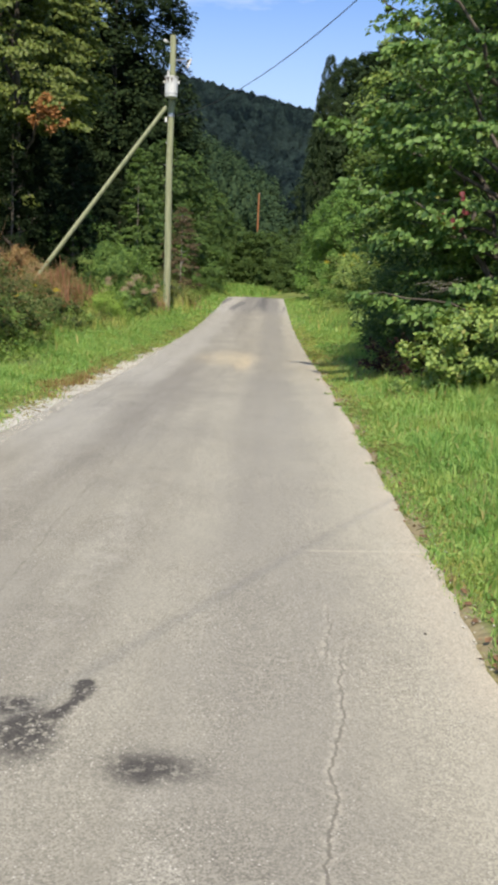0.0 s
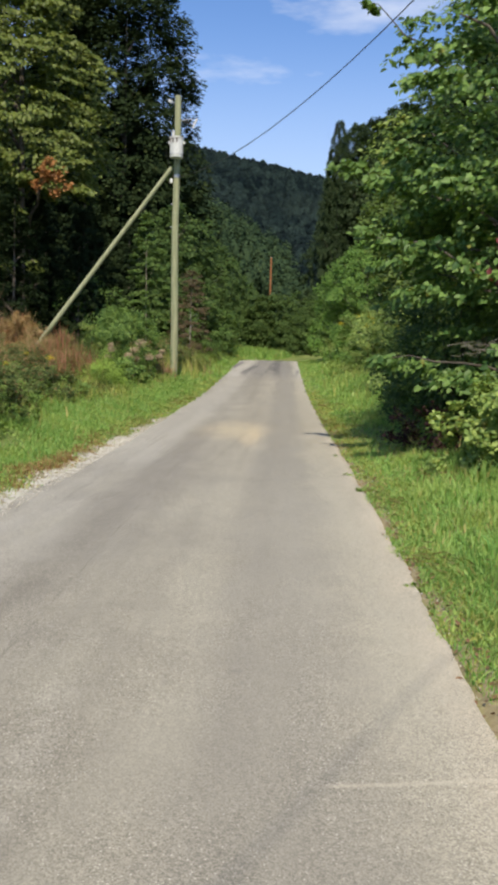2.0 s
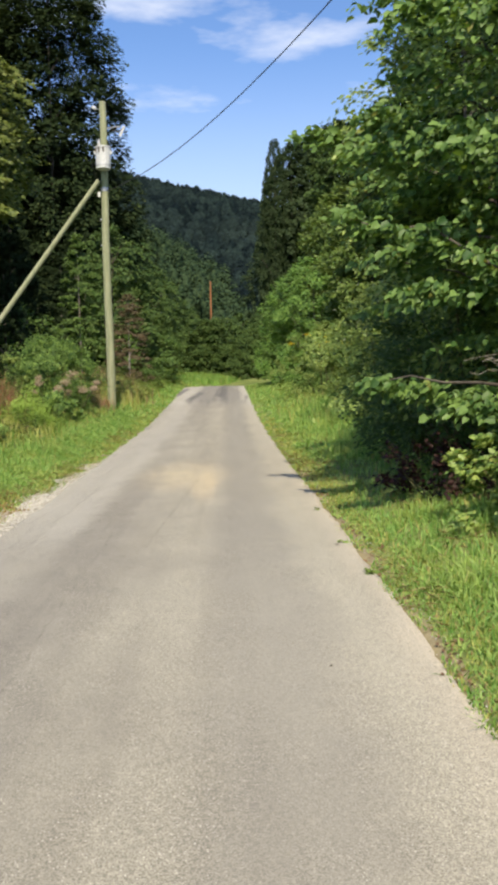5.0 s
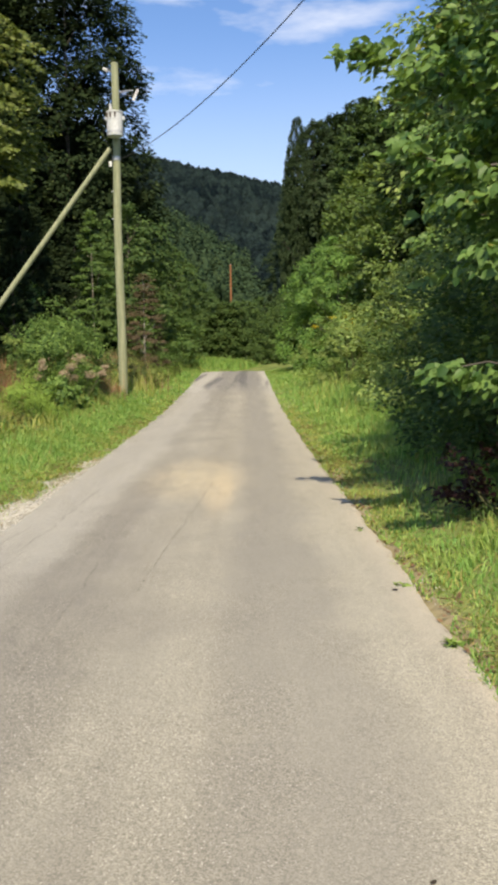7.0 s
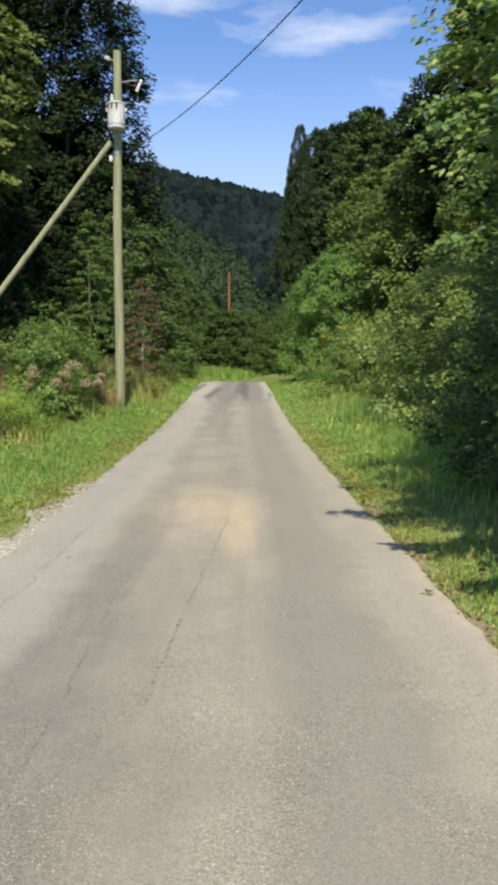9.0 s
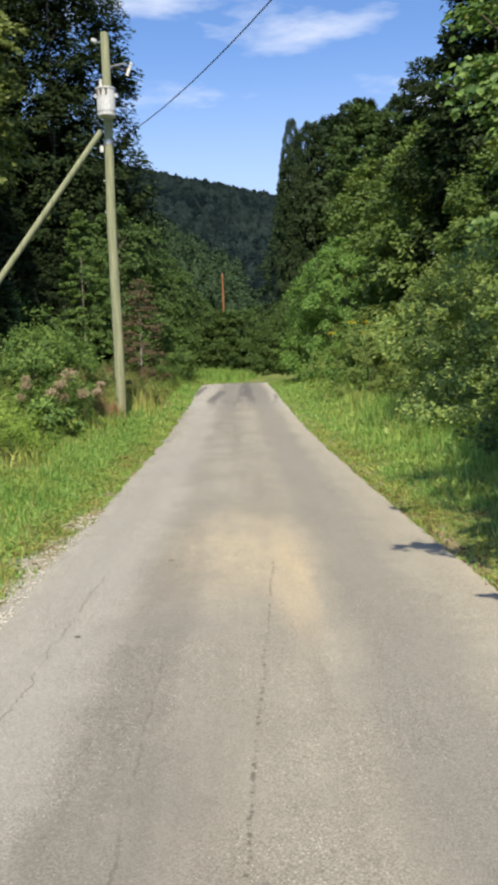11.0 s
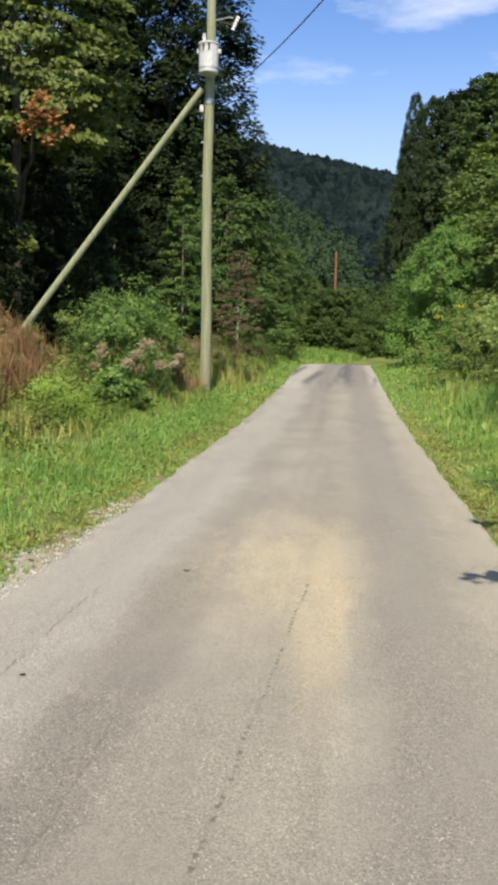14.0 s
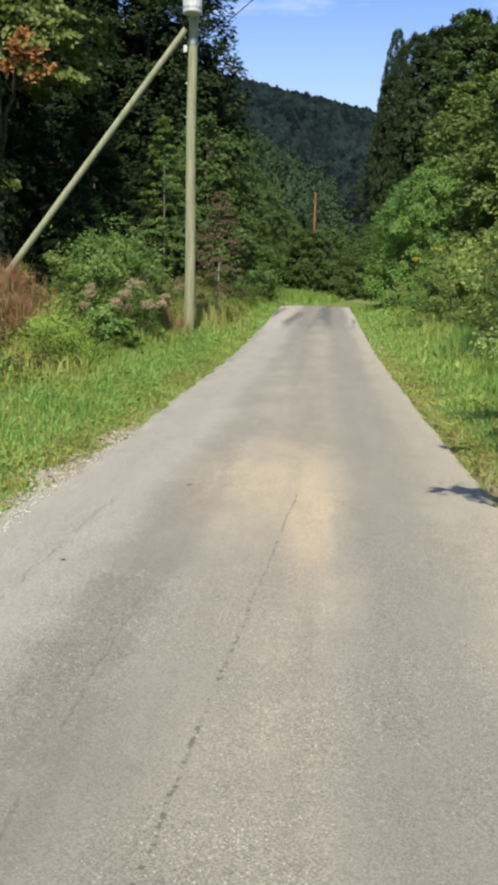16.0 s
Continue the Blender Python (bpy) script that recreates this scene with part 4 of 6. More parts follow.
def tree(name, at, label, height, radius, base, profile, leaf, size, clumps, per, shape="oval", bark="bark", group="", seed=1,
         flat=0.45, trunk_r=None, clump=0.16, droop=0.25, limbs=7, category="tree", lump=0.28, up=0.45, turn=0.0, inner=0.35, boughs=(), single=0, sunny=0.85, hang=0.4, loose=0.55, tiers=0.0, wispy=1.0):
    r = np.random.default_rng(seed)
    ob = empty(name, (at[0], at[1], land_at(*at) - 0.05), label, category, group, turn=turn)
    tr = trunk_r or height * 0.013
    lean = r.normal(size=2) * height * 0.012
    path = [((lean[0] * v, lean[1] * v, height * 0.93 * v), tr * (1.25 - 0.25 * min(1, v * 8)) * (1 - 0.88 * v)) for v in np.linspace(0, 1, 9)]
    c, q = tubes([path], 9)
    piece("trunk", fast_mesh("trunk", c, q, M[bark], True), ob)
    C, _ = envelope(r, clumps, height, base, radius, profile, inner, lump)
    if tiers:      # sprays lie in storeys that droop outwards, with gaps between them
        sector = np.floor((np.arctan2(C[:, 1], C[:, 0]) + math.pi) / (2 * math.pi) * 17).astype(int) % 17
        shift = r.uniform(0, tiers, 17)[sector]
        C[:, 2] = (np.floor((C[:, 2] + shift) / tiers) + 0.5) * tiers - shift + r.normal(size=len(C)) * 0.13 * tiers + (0.5 * radius - np.hypot(C[:, 0], C[:, 1])) * r.uniform(-0.05, 0.35, 17)[sector]
    pick = C[r.permutation(len(C))[:limbs]]
    for e in pick:
        z0 = max(base * 0.6, e[2] - 0.35 * np.hypot(e[0], e[1]) - 0.1 * height)
        v = z0 / (height * 0.93)
        c, q = tubes([bent((lean[0] * v, lean[1] * v, z0), e, tr * 0.45, tr * 0.1, 0.04 * radius, 6, r, 0.02 * radius)], 5)
        piece("limb", fast_mesh("limb", c, q, M[bark], True), ob)
    sz = radius * clump * r.uniform(0.6, 1.35, (len(C), 1)) * np.array([[1, 1, flat]])
    sprays = []
    for a, e, k_, w_ in boughs:      # long limbs that reach out of the crown, with sprays along their outer half
        path = bent(a, e, tr * 0.32 * min(1.0, math.dist(a, e) / 3.2), 0.004, 0.05, 7, r, 0.08)
        c, q = tubes([path], 5)
        piece("bough", fast_mesh("bough", c, q, M[bark], True), ob)
        v = r.uniform(0.3, 1.0, (k_, 1))
        v[:3, 0] = 1.0, 0.95, 0.88
        B = np.array(a) * (1 - v) + np.array(e) * v + r.normal(size=(k_, 3)) * np.array([0.6, 0.6, 0.35]) * w_ * (1.25 - v)
        sprays.append((B, w_ * (1.5 - 0.6 * v) * r.uniform(0.6, 1.1, (k_, 1)) * np.array([[1, 1, 0.4]])))
    P, N, out = cloud(r, C, sz, per, 0.55, up, loose, droop=droop, sunny=sunny)
    if sprays:
        extra = cloud(r, np.concatenate([b for b, _ in sprays]), np.concatenate([w for _, w in sprays]), int(per * wispy), 0.55, up, loose, droop=droop, sunny=sunny)
        P, N, out = (np.concatenate(pair) for pair in zip((P, N, out), extra))
    if single:      # the leaves nearest the road hang singly
        order = np.argsort(P[:, 0])
        mine, rest = order[:single], order[single:]
        pts, tris = SHAPES[shape]
        one = fast_mesh("leaf", np.array(pts)[:, [0, 1, 2]], np.array(tris), M[leaf])
        for i in mine:
            nn = Vector(N[i]).normalized()
            tt = Vector(out[i] - np.array([0, 0, 0.4]) + 0.35 * r.normal(size=3))
            tt = (tt - tt.dot(nn) * nn).normalized()
            lf = piece("leaf", one, ob)
            rot = Matrix((tt, nn.cross(tt), nn)).transposed().to_4x4()
            lf.matrix_basis = Matrix.Translation(P[i]) @ rot @ Matrix.Scale(size * r.uniform(0.65, 1.3), 4)
        P, N, out = P[rest], N[rest], out[rest]
    piece("crown", leaves("crown", P, N, size, M[leaf], shape, spin=out - np.array([0, 0, hang]), r=r), ob)
    return ob


def shrub(name, at, label, height, radius, leaf, size, clumps=70, per=40, shape="oval", seed=1, group="", stretch=(1, 1), blooms=None, flat=0.7, up=0.6, category="shrub", tuft=0.24):
    r = np.random.default_rng(seed)
    ob = empty(name, (at[0], at[1], land_at(*at) - 0.03), label, category, group)
    C, _ = envelope(r, clumps, height, 0.08 * height, radius, DOME, 0.3, 0.5)
    C[:, 0] *= stretch[0]
    C[:, 1] *= stretch[1]
    paths = [bent((r.normal() * 0.12 * radius, r.normal() * 0.12 * radius, 0), e, 0.012 * height + 0.006, 0.004, 0.05 * radius, 5, r) for e in C[r.permutation(len(C))[:10]]]
    for path in paths:
        c, q = tubes([path], 4)
        piece("stem", fast_mesh("stem", c, q, M["stem"], True), ob)
    sz = radius * tuft * r.uniform(0.6, 1.3, (len(C), 1)) * np.array([[1, 1, flat]])
    P, N, out = cloud(r, C, sz, per, 0.6, up, 0.6)
    P[:, 2] = np.maximum(P[:, 2], 0.02)
    piece("foliage", leaves("foliage", P, N, size, M[leaf], shape, spin=out + np.array([0, 0, 0.2]), r=r), ob)
    if blooms:
        mat, count, bs, low = blooms
        top = C[C[:, 2] > low * height]
        B = top[r.integers(0, len(top), count)] + r.normal(size=(count, 3)) * 0.12 * radius + unit(top[r.integers(0, len(top), count)]) * 0.1
        for p_ in B:
            P = p_ + unit(r.normal(size=(60, 3))) * r.random((60, 1)) ** 0.5 * bs * np.array([1, 1, 0.6])
            piece("flower_head", leaves("flower_head", P, r.normal(size=(60, 3)) + np.array([0, -0.4, 0.8]), bs * 0.35, M[mat], "oval", r=r), ob, kind="stuff")
    return ob


# ---- far woods ----
def woods(name, X, Y, height, radius, per, size, mat, label, seed):
    """Many far crowns in one mesh: lumpy domes, ragged with sprays of leaves."""
    r = np.random.default_rng(seed)
    k = len(X)
    H = height * r.uniform(0.75, 1.2, k)
    Z = land(X, Y)
    R = radius * r.uniform(0.7, 1.3, k)
    ph = r.uniform(0, 6.28, (k, 3))

    def lump(d, i):
        return 1 + 0.16 * np.sin(d[..., 0] * 4.5 + ph[i, 0]) * np.sin(d[..., 2] * 5 + ph[i, 1]) + 0.10 * np.sin(d[..., 1] * 9 + ph[i, 2]) * np.sin(d[..., 0] * 8 + ph[i, 1])

    def placed(d, i):
        q = lump(d, i)
        return np.stack([X[i] + d[..., 0] * R[i] * q, Y[i] + d[..., 1] * R[i] * q, Z[i] + H[i] * 0.5 + d[..., 2] * H[i] * 0.5 * q], -1)

    nu, nv = 8, 6
    th, fi = np.meshgrid(np.arange(nu) * 2 * math.pi / nu, np.linspace(0.12, math.pi - 0.4, nv))
    dome = np.stack([np.cos(th) * np.sin(fi), np.sin(th) * np.sin(fi), np.cos(fi)], -1).reshape(-1, 3)
    idx = np.repeat(np.arange(k)[:, None], len(dome), 1)
    jit = unit(dome[None] + 0.05 * r.normal(size=(k, len(dome), 3)))
    co = placed(jit * (0.62 if per else 1.0), idx).reshape(-1, 3)
    a, b = np.meshgrid(np.arange(nv - 1), np.arange(nu), indexing="ij")
    q = np.stack([a * nu + b, (a + 1) * nu + b, (a + 1) * nu + (b + 1) % nu, a * nu + (b + 1) % nu], -1).reshape(-1, 4)
    quads = (np.arange(k)[:, None, None] * len(dome) + q[None]).reshape(-1, 4)
    if not per:
        return tagged(new(name, fast_mesh(name, co, quads, M[mat], True)), label, "woods", kind="stuff")
    i = np.repeat(np.arange(k), per)
    d = unit(r.normal(size=(k * per, 3)) + np.array([0, -0.35, 0.35]))
    P = placed(d, i) + d * 0.3
    N = unit(d + 0.22 * r.normal(size=P.shape))
    rand = r.normal(size=P.shape)
    T = unit(rand - (rand * N).sum(1, keepdims=True) * N)
    B = np.cross(N, T)
    s = size * r.uniform(0.6, 1.3, (len(P), 1))
    card = np.stack([P - s * T * 0.5, P + s * B * 0.35, P + s * T * 0.5, P - s * B * 0.35], 1).reshape(-1, 3)
    cq = len(co) + np.arange(len(P) * 4).reshape(-1, 4)
    me = fast_mesh(name, np.concatenate([co, card]), np.concatenate([quads, cq]), M[mat], True)
    return tagged(new(name, me), label, "woods", kind="stuff")


rw = np.random.default_rng(21)
k = 4600
Y = rw.uniform(190, 470, k)
X = Y * rw.uniform(-0.165, 0.105, k)
front = (Y > 232) | (X > 2)
woods("hillside_woods", X[front], Y[front], 9.2, 2.7, 0, 0.6, "canopy", "dark forest covering the hillside, coloured blue-green for haze", 3)
k = 3600
Y = rw.uniform(200, 560, k)
X = Y * rw.uniform(-0.75, 0.75, k)
wide_off = (X / Y < -0.16) | (X / Y > 0.1)
woods("hillside_woods", X[wide_off], Y[wide_off], 11, 5.5, 0, 0.6, "canopy", "dark forest covering the hillside beyond the valley, coloured blue-green for haze", 5)
k = 620
Y = rw.uniform(112, 222, k)
X = Y * rw.uniform(-0.15, 0.075, k)
off = (Y < 140) | (np.abs(X / Y + 0.021) > 0.02) | (Y > 174)
X, Y = X[off], Y[off]
woods("valley_woods", X, Y, 6.5, 1.9, 110, 0.62, "leaf_woods", "lighter green trees on the spur below the hill", 4)

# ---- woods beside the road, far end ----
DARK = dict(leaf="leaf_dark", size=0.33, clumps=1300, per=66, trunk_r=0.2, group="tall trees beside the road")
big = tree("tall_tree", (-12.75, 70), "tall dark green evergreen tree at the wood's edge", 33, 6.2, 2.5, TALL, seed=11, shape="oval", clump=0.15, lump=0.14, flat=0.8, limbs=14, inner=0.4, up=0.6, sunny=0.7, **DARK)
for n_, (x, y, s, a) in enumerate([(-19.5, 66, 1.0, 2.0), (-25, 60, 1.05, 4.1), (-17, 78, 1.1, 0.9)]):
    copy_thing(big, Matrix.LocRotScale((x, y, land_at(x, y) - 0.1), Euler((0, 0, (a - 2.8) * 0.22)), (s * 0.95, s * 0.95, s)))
ced = tree("cedar", (-9.9, 62), "slender dark green cedar among the roadside trees, leaves darkened for shade", 10.5, 2.3, 0.3, SPIRE, "leaf_shade", 0.22, 330, 46, "oval", seed=14, group="cedars", flat=0.8)
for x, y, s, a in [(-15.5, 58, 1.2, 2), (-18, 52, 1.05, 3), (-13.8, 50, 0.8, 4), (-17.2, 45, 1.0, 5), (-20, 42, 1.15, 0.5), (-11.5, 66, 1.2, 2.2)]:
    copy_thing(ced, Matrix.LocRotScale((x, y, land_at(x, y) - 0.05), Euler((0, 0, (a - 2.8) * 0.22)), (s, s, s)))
# the hedge of trees that falls away towards the crest
hed = tree("roadside_tree", (-9.4, 80), "mid-green broadleaf tree beyond the bank", 13.5, 4.0, 0.4, BROAD, "leaf_hedge", 0.30, 360, 50, seed=17, clump=0.17, flat=0.8, group="mixed roadside trees")
for x, y, s, a in [(-6.6, 88, 0.75, 2), (-8, 74, 0.72, 4), (-10.2, 70, 0.85, 5), (-4.2, 96, 0.55, 0.7), (-8.2, 66, 0.6, 1.9), (-7.4, 60, 0.70, 3.6), (-5.5, 67, 0.48, 5.2)]:
    copy_thing(hed, Matrix.LocRotScale((x, y, land_at(x, y) - 0.05), Euler((0, 0, (a - 2.8) * 0.22)), (s, s, s)))
# pale tree with the dead orange bough
pale = tree("pale_tree", (-11.9, 41.0), "yellow-green tree with drooping sprays at the wood's edge", 18.5, 4.0, 6.9, [(0, 0.85), (0.2, 1.0), (0.42, 0.75), (0.7, 0.52), (1, 0.1)], "leaf_spray", 0.20, 640, 60, "spray", seed=23, flat=0.5, droop=0.6, up=0.15, sunny=1.0, hang=0.9,
            boughs=[((0.3, -0.5, 7.6), (3.6, -3.2, 7.5), 26, 0.3), ((0.5, -0.5, 7.2), (3.75, -3.3, 6.35), 20, 0.3), ((0.2, -0.5, 7.0), (1.2, -3.4, 6.9), 16, 0.28), ((0.2, -0.4, 5.4), (0.9, -3.4, 5.5), 12, 0.22), ((0.2, -0.4, 4.2), (1.6, -3.0, 3.2), 14, 0.2), ((-0.3, -0.4, 4.0), (0.4, -3.2, 3.0), 12, 0.2)])
r_ = np.random.default_rng(5)
C_ = np.array([2.6, -4.05, 6.88]) + r_.normal(size=(17, 3)) * np.array([0.36, 0.2, 0.42])
P_, N_, o_ = cloud(r_, C_, np.full((17, 3), 0.21), 28, 0.3, 0.6, 0.7)
piece("dead_bough", leaves("dead_bough", P_, N_, 0.17, M["leaf_rust"], "spray", r=r_), pale, "dead orange-brown leaves")
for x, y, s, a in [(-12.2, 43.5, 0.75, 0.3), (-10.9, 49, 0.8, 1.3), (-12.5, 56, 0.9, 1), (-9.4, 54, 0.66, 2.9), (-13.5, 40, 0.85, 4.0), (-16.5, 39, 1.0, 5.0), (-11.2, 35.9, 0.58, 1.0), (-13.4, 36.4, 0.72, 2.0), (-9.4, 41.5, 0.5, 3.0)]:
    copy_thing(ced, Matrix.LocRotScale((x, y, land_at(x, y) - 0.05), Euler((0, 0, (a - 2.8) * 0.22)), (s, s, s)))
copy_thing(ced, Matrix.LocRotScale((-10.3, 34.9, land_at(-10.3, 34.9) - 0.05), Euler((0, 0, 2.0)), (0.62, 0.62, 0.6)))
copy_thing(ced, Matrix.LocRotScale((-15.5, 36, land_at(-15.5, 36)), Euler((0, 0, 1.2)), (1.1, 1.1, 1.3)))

# saplings near the pole
tree("sapling", (-7.2, 47), "young feathery grey-green tree with a pale thin trunk on the bank", 7.2, 1.25, 1.3, SPIRE, "leaf_mid", 0.12, 190, 70, "oval", "bark_pale", seed=31, trunk_r=0.045, clump=0.2, flat=0.6, limbs=5)
tree("withered_tree", (-4.75, 45.5), "small withered conical tree with brown twigs and leaves", 4.7, 1.05, 0.5, SPIRE, "leaf_brown", 0.085, 190, 48, "oval", "bark_pale", seed=33, trunk_r=0.05, clump=0.22, limbs=12)

# right side, far to near
CEDAR = [(0, 0.9), (0.2, 1.0), (0.42, 1.0), (0.62, 0.88), (0.8, 0.7), (0.93, 0.42), (1, 0.12)]
con = tree("tall_cedar", (7.4, 103), "tall dark cedar standing beyond the shrubs", 25.6, 4.9, 0.4, CEDAR, "leaf_cedar", 0.27, 2600, 27, "oval", seed=41, group="tall trees beside the road", flat=1.1, clump=0.075, lump=0.24, inner=0.5)
for x, y, s, a in [(11.6, 104, 1.08, 1.5), (15.8, 99, 1.05, 2.7), (9.6, 107, 1.06, 0.2), (5.15, 100, 0.985, 4.0), (13.6, 108, 1.14, 5.2)]:
    w = 0.42 if x < 6 else s
    copy_thing(con, Matrix.LocRotScale((x, y, land_at(x, y) - 0.1), Euler((0, 0, (a - 2.8) * 0.9)), (w, w, s)))
wide = tree("broad_tree", (11.6, 93), "broad deep green tree behind the roadside shrubs", 24.5, 5.0, 1.0, BROAD, "leaf_far", 0.36, 480, 56, "oval", seed=48, group="tall trees beside the road", clump=0.17, flat=0.6, inner=0.15, trunk_r=0.18)
for x, y, s, a in [(12.4, 80, 0.82, 1.7), (13.6, 71, 0.78, 3.1), (15.8, 63, 0.82, 4.4)]:
    copy_thing(wide, Matrix.LocRotScale((x, y, land_at(x, y) - 0.1), Euler((0, 0, (a - 2.8) * 0.22)), (s, s, s)))
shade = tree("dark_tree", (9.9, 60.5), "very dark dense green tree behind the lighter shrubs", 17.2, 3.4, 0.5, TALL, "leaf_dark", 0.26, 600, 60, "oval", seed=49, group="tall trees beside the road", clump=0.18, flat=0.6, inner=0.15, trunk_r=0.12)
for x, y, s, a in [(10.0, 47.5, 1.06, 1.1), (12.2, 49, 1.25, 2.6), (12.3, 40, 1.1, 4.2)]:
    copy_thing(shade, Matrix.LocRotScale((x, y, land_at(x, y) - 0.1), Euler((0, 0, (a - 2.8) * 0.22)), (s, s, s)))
lit = tree("leafy_tree", (9.6, 63.5), "light green leafy tree behind the roadside shrubs", 12.5, 3.2, 0.4, TALL, "leaf_lit", 0.26, 340, 52, "oval", seed=47, group="light green trees", clump=0.18, flat=0.8)
for x, y, s, a in [(10.6, 52, 1.0, 0.4), (7.4, 50.5, 0.86, 3.7), (7.0, 61.5, 0.97, 5.6), (8.6, 55, 0.98, 0.9), (9.0, 41.5, 0.72, 1.6), (8.0, 66, 0.95, 2.4), (11.8, 61, 1.05, 1.0), (9.6, 45, 0.78, 3.0), (12.2, 43, 0.95, 4.0), (9.0, 37, 0.62, 5.0)]:
    copy_thing(lit, Matrix.LocRotScale((x, y, land_at(x, y) - 0.05), Euler((0, 0, (a - 2.8) * 0.22)), (s, s, s)))
for x, y, s, a in [(3.2, 92, 0.5, 1.2), (1.0, 97, 0.5, 5.2), (-1.6, 101, 0.5, 2.8), (8.8, 84, 0.8, 0.2), (4.6, 84, 0.6, 3.3)]:
    copy_thing(hed, Matrix.LocRotScale((x, y, land_at(x, y) - 0.05), Euler((0, 0, (a - 2.8) * 0.22)), (s, s, s)))
tree("feathery_tree", (4.9, 56.5), "bright green feathery-leaved tree beside the road", 7.3, 3.3, 0.3, [(0, 0.8), (0.25, 1.0), (0.55, 0.95), (0.8, 0.7), (1, 0.25)], "leaf_fresh", 0.115, 420, 95, "spray", seed=45, droop=0.2, flat=0.95, up=0.3, clump=0.14, inner=0.3, lump=0.22)

SH = "shrubs along the road"
shrub("goldenrod_bush", (3.6, 41), "pale green bush with yellow goldenrod flowers", 2.9, 1.5, "leaf_pale", 0.13, 110, 50, "lance", 51, SH, blooms=("yellow", 9, 0.14, 0.75), tuft=0.17)
shrub("viny_shrub", (4.5, 30), "leafy viny shrub with small white flowers", 3.9, 2.1, "leaf_vine", 0.085, 240, 90, "oval", 52, SH, (0.9, 1.3), ("white_bloom", 30, 0.045, 0.6), tuft=0.17)
shrub("viny_shrub", (5.2, 35.5), "tall pale green viny shrub beside the grass", 4.3, 2.0, "leaf_pale", 0.095, 210, 80, "oval", 53, SH, (1, 1.2), tuft=0.15)
shrub("viny_shrub", (4.8, 46.5), "mid-green shrub beside the grass verge", 2.6, 1.7, "leaf_mid", 0.16, 130, 45, "oval", 54, SH)
shrub("viny_shrub", (4.6, 24.5), "viny shrub at the edge of the grass", 3.1, 1.7, "leaf_vine", 0.08, 220, 80, "oval", 55, SH, (0.9, 1.3), ("white_bloom", 24, 0.035, 0.6), tuft=0.17)
shrub("viny_shrub", (7.0, 28.5), "tall viny shrub behind the verge", 5.2, 2.3, "leaf_vine", 0.10, 200, 80, "oval", 56, SH, tuft=0.15)
shrub("low_shrub", (3.3, 64.5), "dark green bush by the crest of the road", 2.6, 1.8, "leaf_mid", 0.2, 90, 40, "oval", 57, SH)
shrub("low_shrub", (-0.6, 80), "dark green bush beyond the crest of the road", 5.2, 2.2, "leaf_far", 0.22, 130, 40, "oval", 58, SH, (1.4, 1))
shrub("low_shrub", (1.6, 80.5), "dark green bush beyond the crest of the road", 4.2, 2.2, "leaf_far", 0.22, 90, 40, "oval", 59, SH, (1.3, 1))
shrub("low_shrub", (-4.0, 81), "mid-green bush beyond the crest of the road", 5.0, 2.0, "leaf_far", 0.22, 90, 40, "oval", 60, SH, (1.4, 1))
shrub("low_shrub", (-1.9, 78.5), "dense dark bush beyond the crest of the road", 5.0, 1.7, "leaf_far", 0.2, 190, 100, "oval", 75, SH, (1.2, 1))
shrub("low_shrub", (-1.5, 77.0), "dark green bush just beyond the crest", 3.0, 1.5, "leaf_far", 0.17, 130, 55, "oval", 96, SH, (1.3, 1))
shrub("low_shrub", (-0.2, 76.0), "dark green bush just beyond the crest", 2.2, 1.5, "leaf_far", 0.17, 110, 50, "oval", 76, SH, (1.3, 1))
shrub("low_shrub", (-6.2, 58), "dark green shrub on the roadside bank", 3.6, 2.0, "leaf_mid", 0.2, 120, 45, "oval", 61, SH)
shrub("low_shrub", (-5.4, 65), "dark green shrub on the roadside bank", 3.2, 2.0, "leaf_mid", 0.2, 120, 45, "oval", 62, SH)
shrub("low_shrub", (-9.6, 44), "mid-green shrub on the bank under the trees", 3.4, 2.0, "leaf_mid", 0.17, 110, 45, "oval", 63, SH)
shrub("flowering_shrub", (-5.35, 30.4), "leafy green shrub behind dusty pink flowers", 2.05, 1.3, "leaf_bush", 0.11, 300, 66, "lance", 64, SH, (1.0, 0.8), flat=1.4, up=0.3, tuft=0.15)
r_ = np.random.default_rng(66)
jx, jy, jz = -4.9, 28.9, land_at(-4.9, 28.9)
jp = empty("pink_flowered_weed", (jx, jy, jz), "tall weed with dusty pink flower heads beside the pole", "wildflower")
for x_, z_, s_ in ((-4.45, 1.60, 1.35), (-4.63, 1.39, 1.1), (-4.81, 1.22, 1.2), (-4.6, 1.13, 1.0), (-4.17, 1.19, 1.1), (-5.35, 1.39, 0.9), (-5.47, 1.16, 0.95), (-5.38, 1.54, 0.7),
                   (-5.05, 0.66, 0.8), (-4.65, 0.66, 0.7), (-3.86, 1.22, 0.8), (-3.78, 1.37, 0.6)):
    top = np.array([x_ - jx, r_.normal() * 0.08, z_ - jz])
    c, q = tubes([bent((top[0] * 0.6, top[1] * 0.5, 0), top, 0.012, 0.006, 0.02, 5, r_)], 4)
    st = piece("stem", fast_mesh("stem", c, q, M["stem"], True), jp)
    P_ = top + unit(r_.normal(size=(170, 3))) * r_.random((170, 1)) ** 0.5 * np.array([0.125, 0.11, 0.10]) * s_
    piece("flower_head", leaves("flower_head", P_, r_.normal(size=(170, 3)) * 0.6 + np.array([0, -0.7, 0.8]), 0.05, M["pink"], "oval", r=r_), jp, "dusty pink flower head", "stuff")
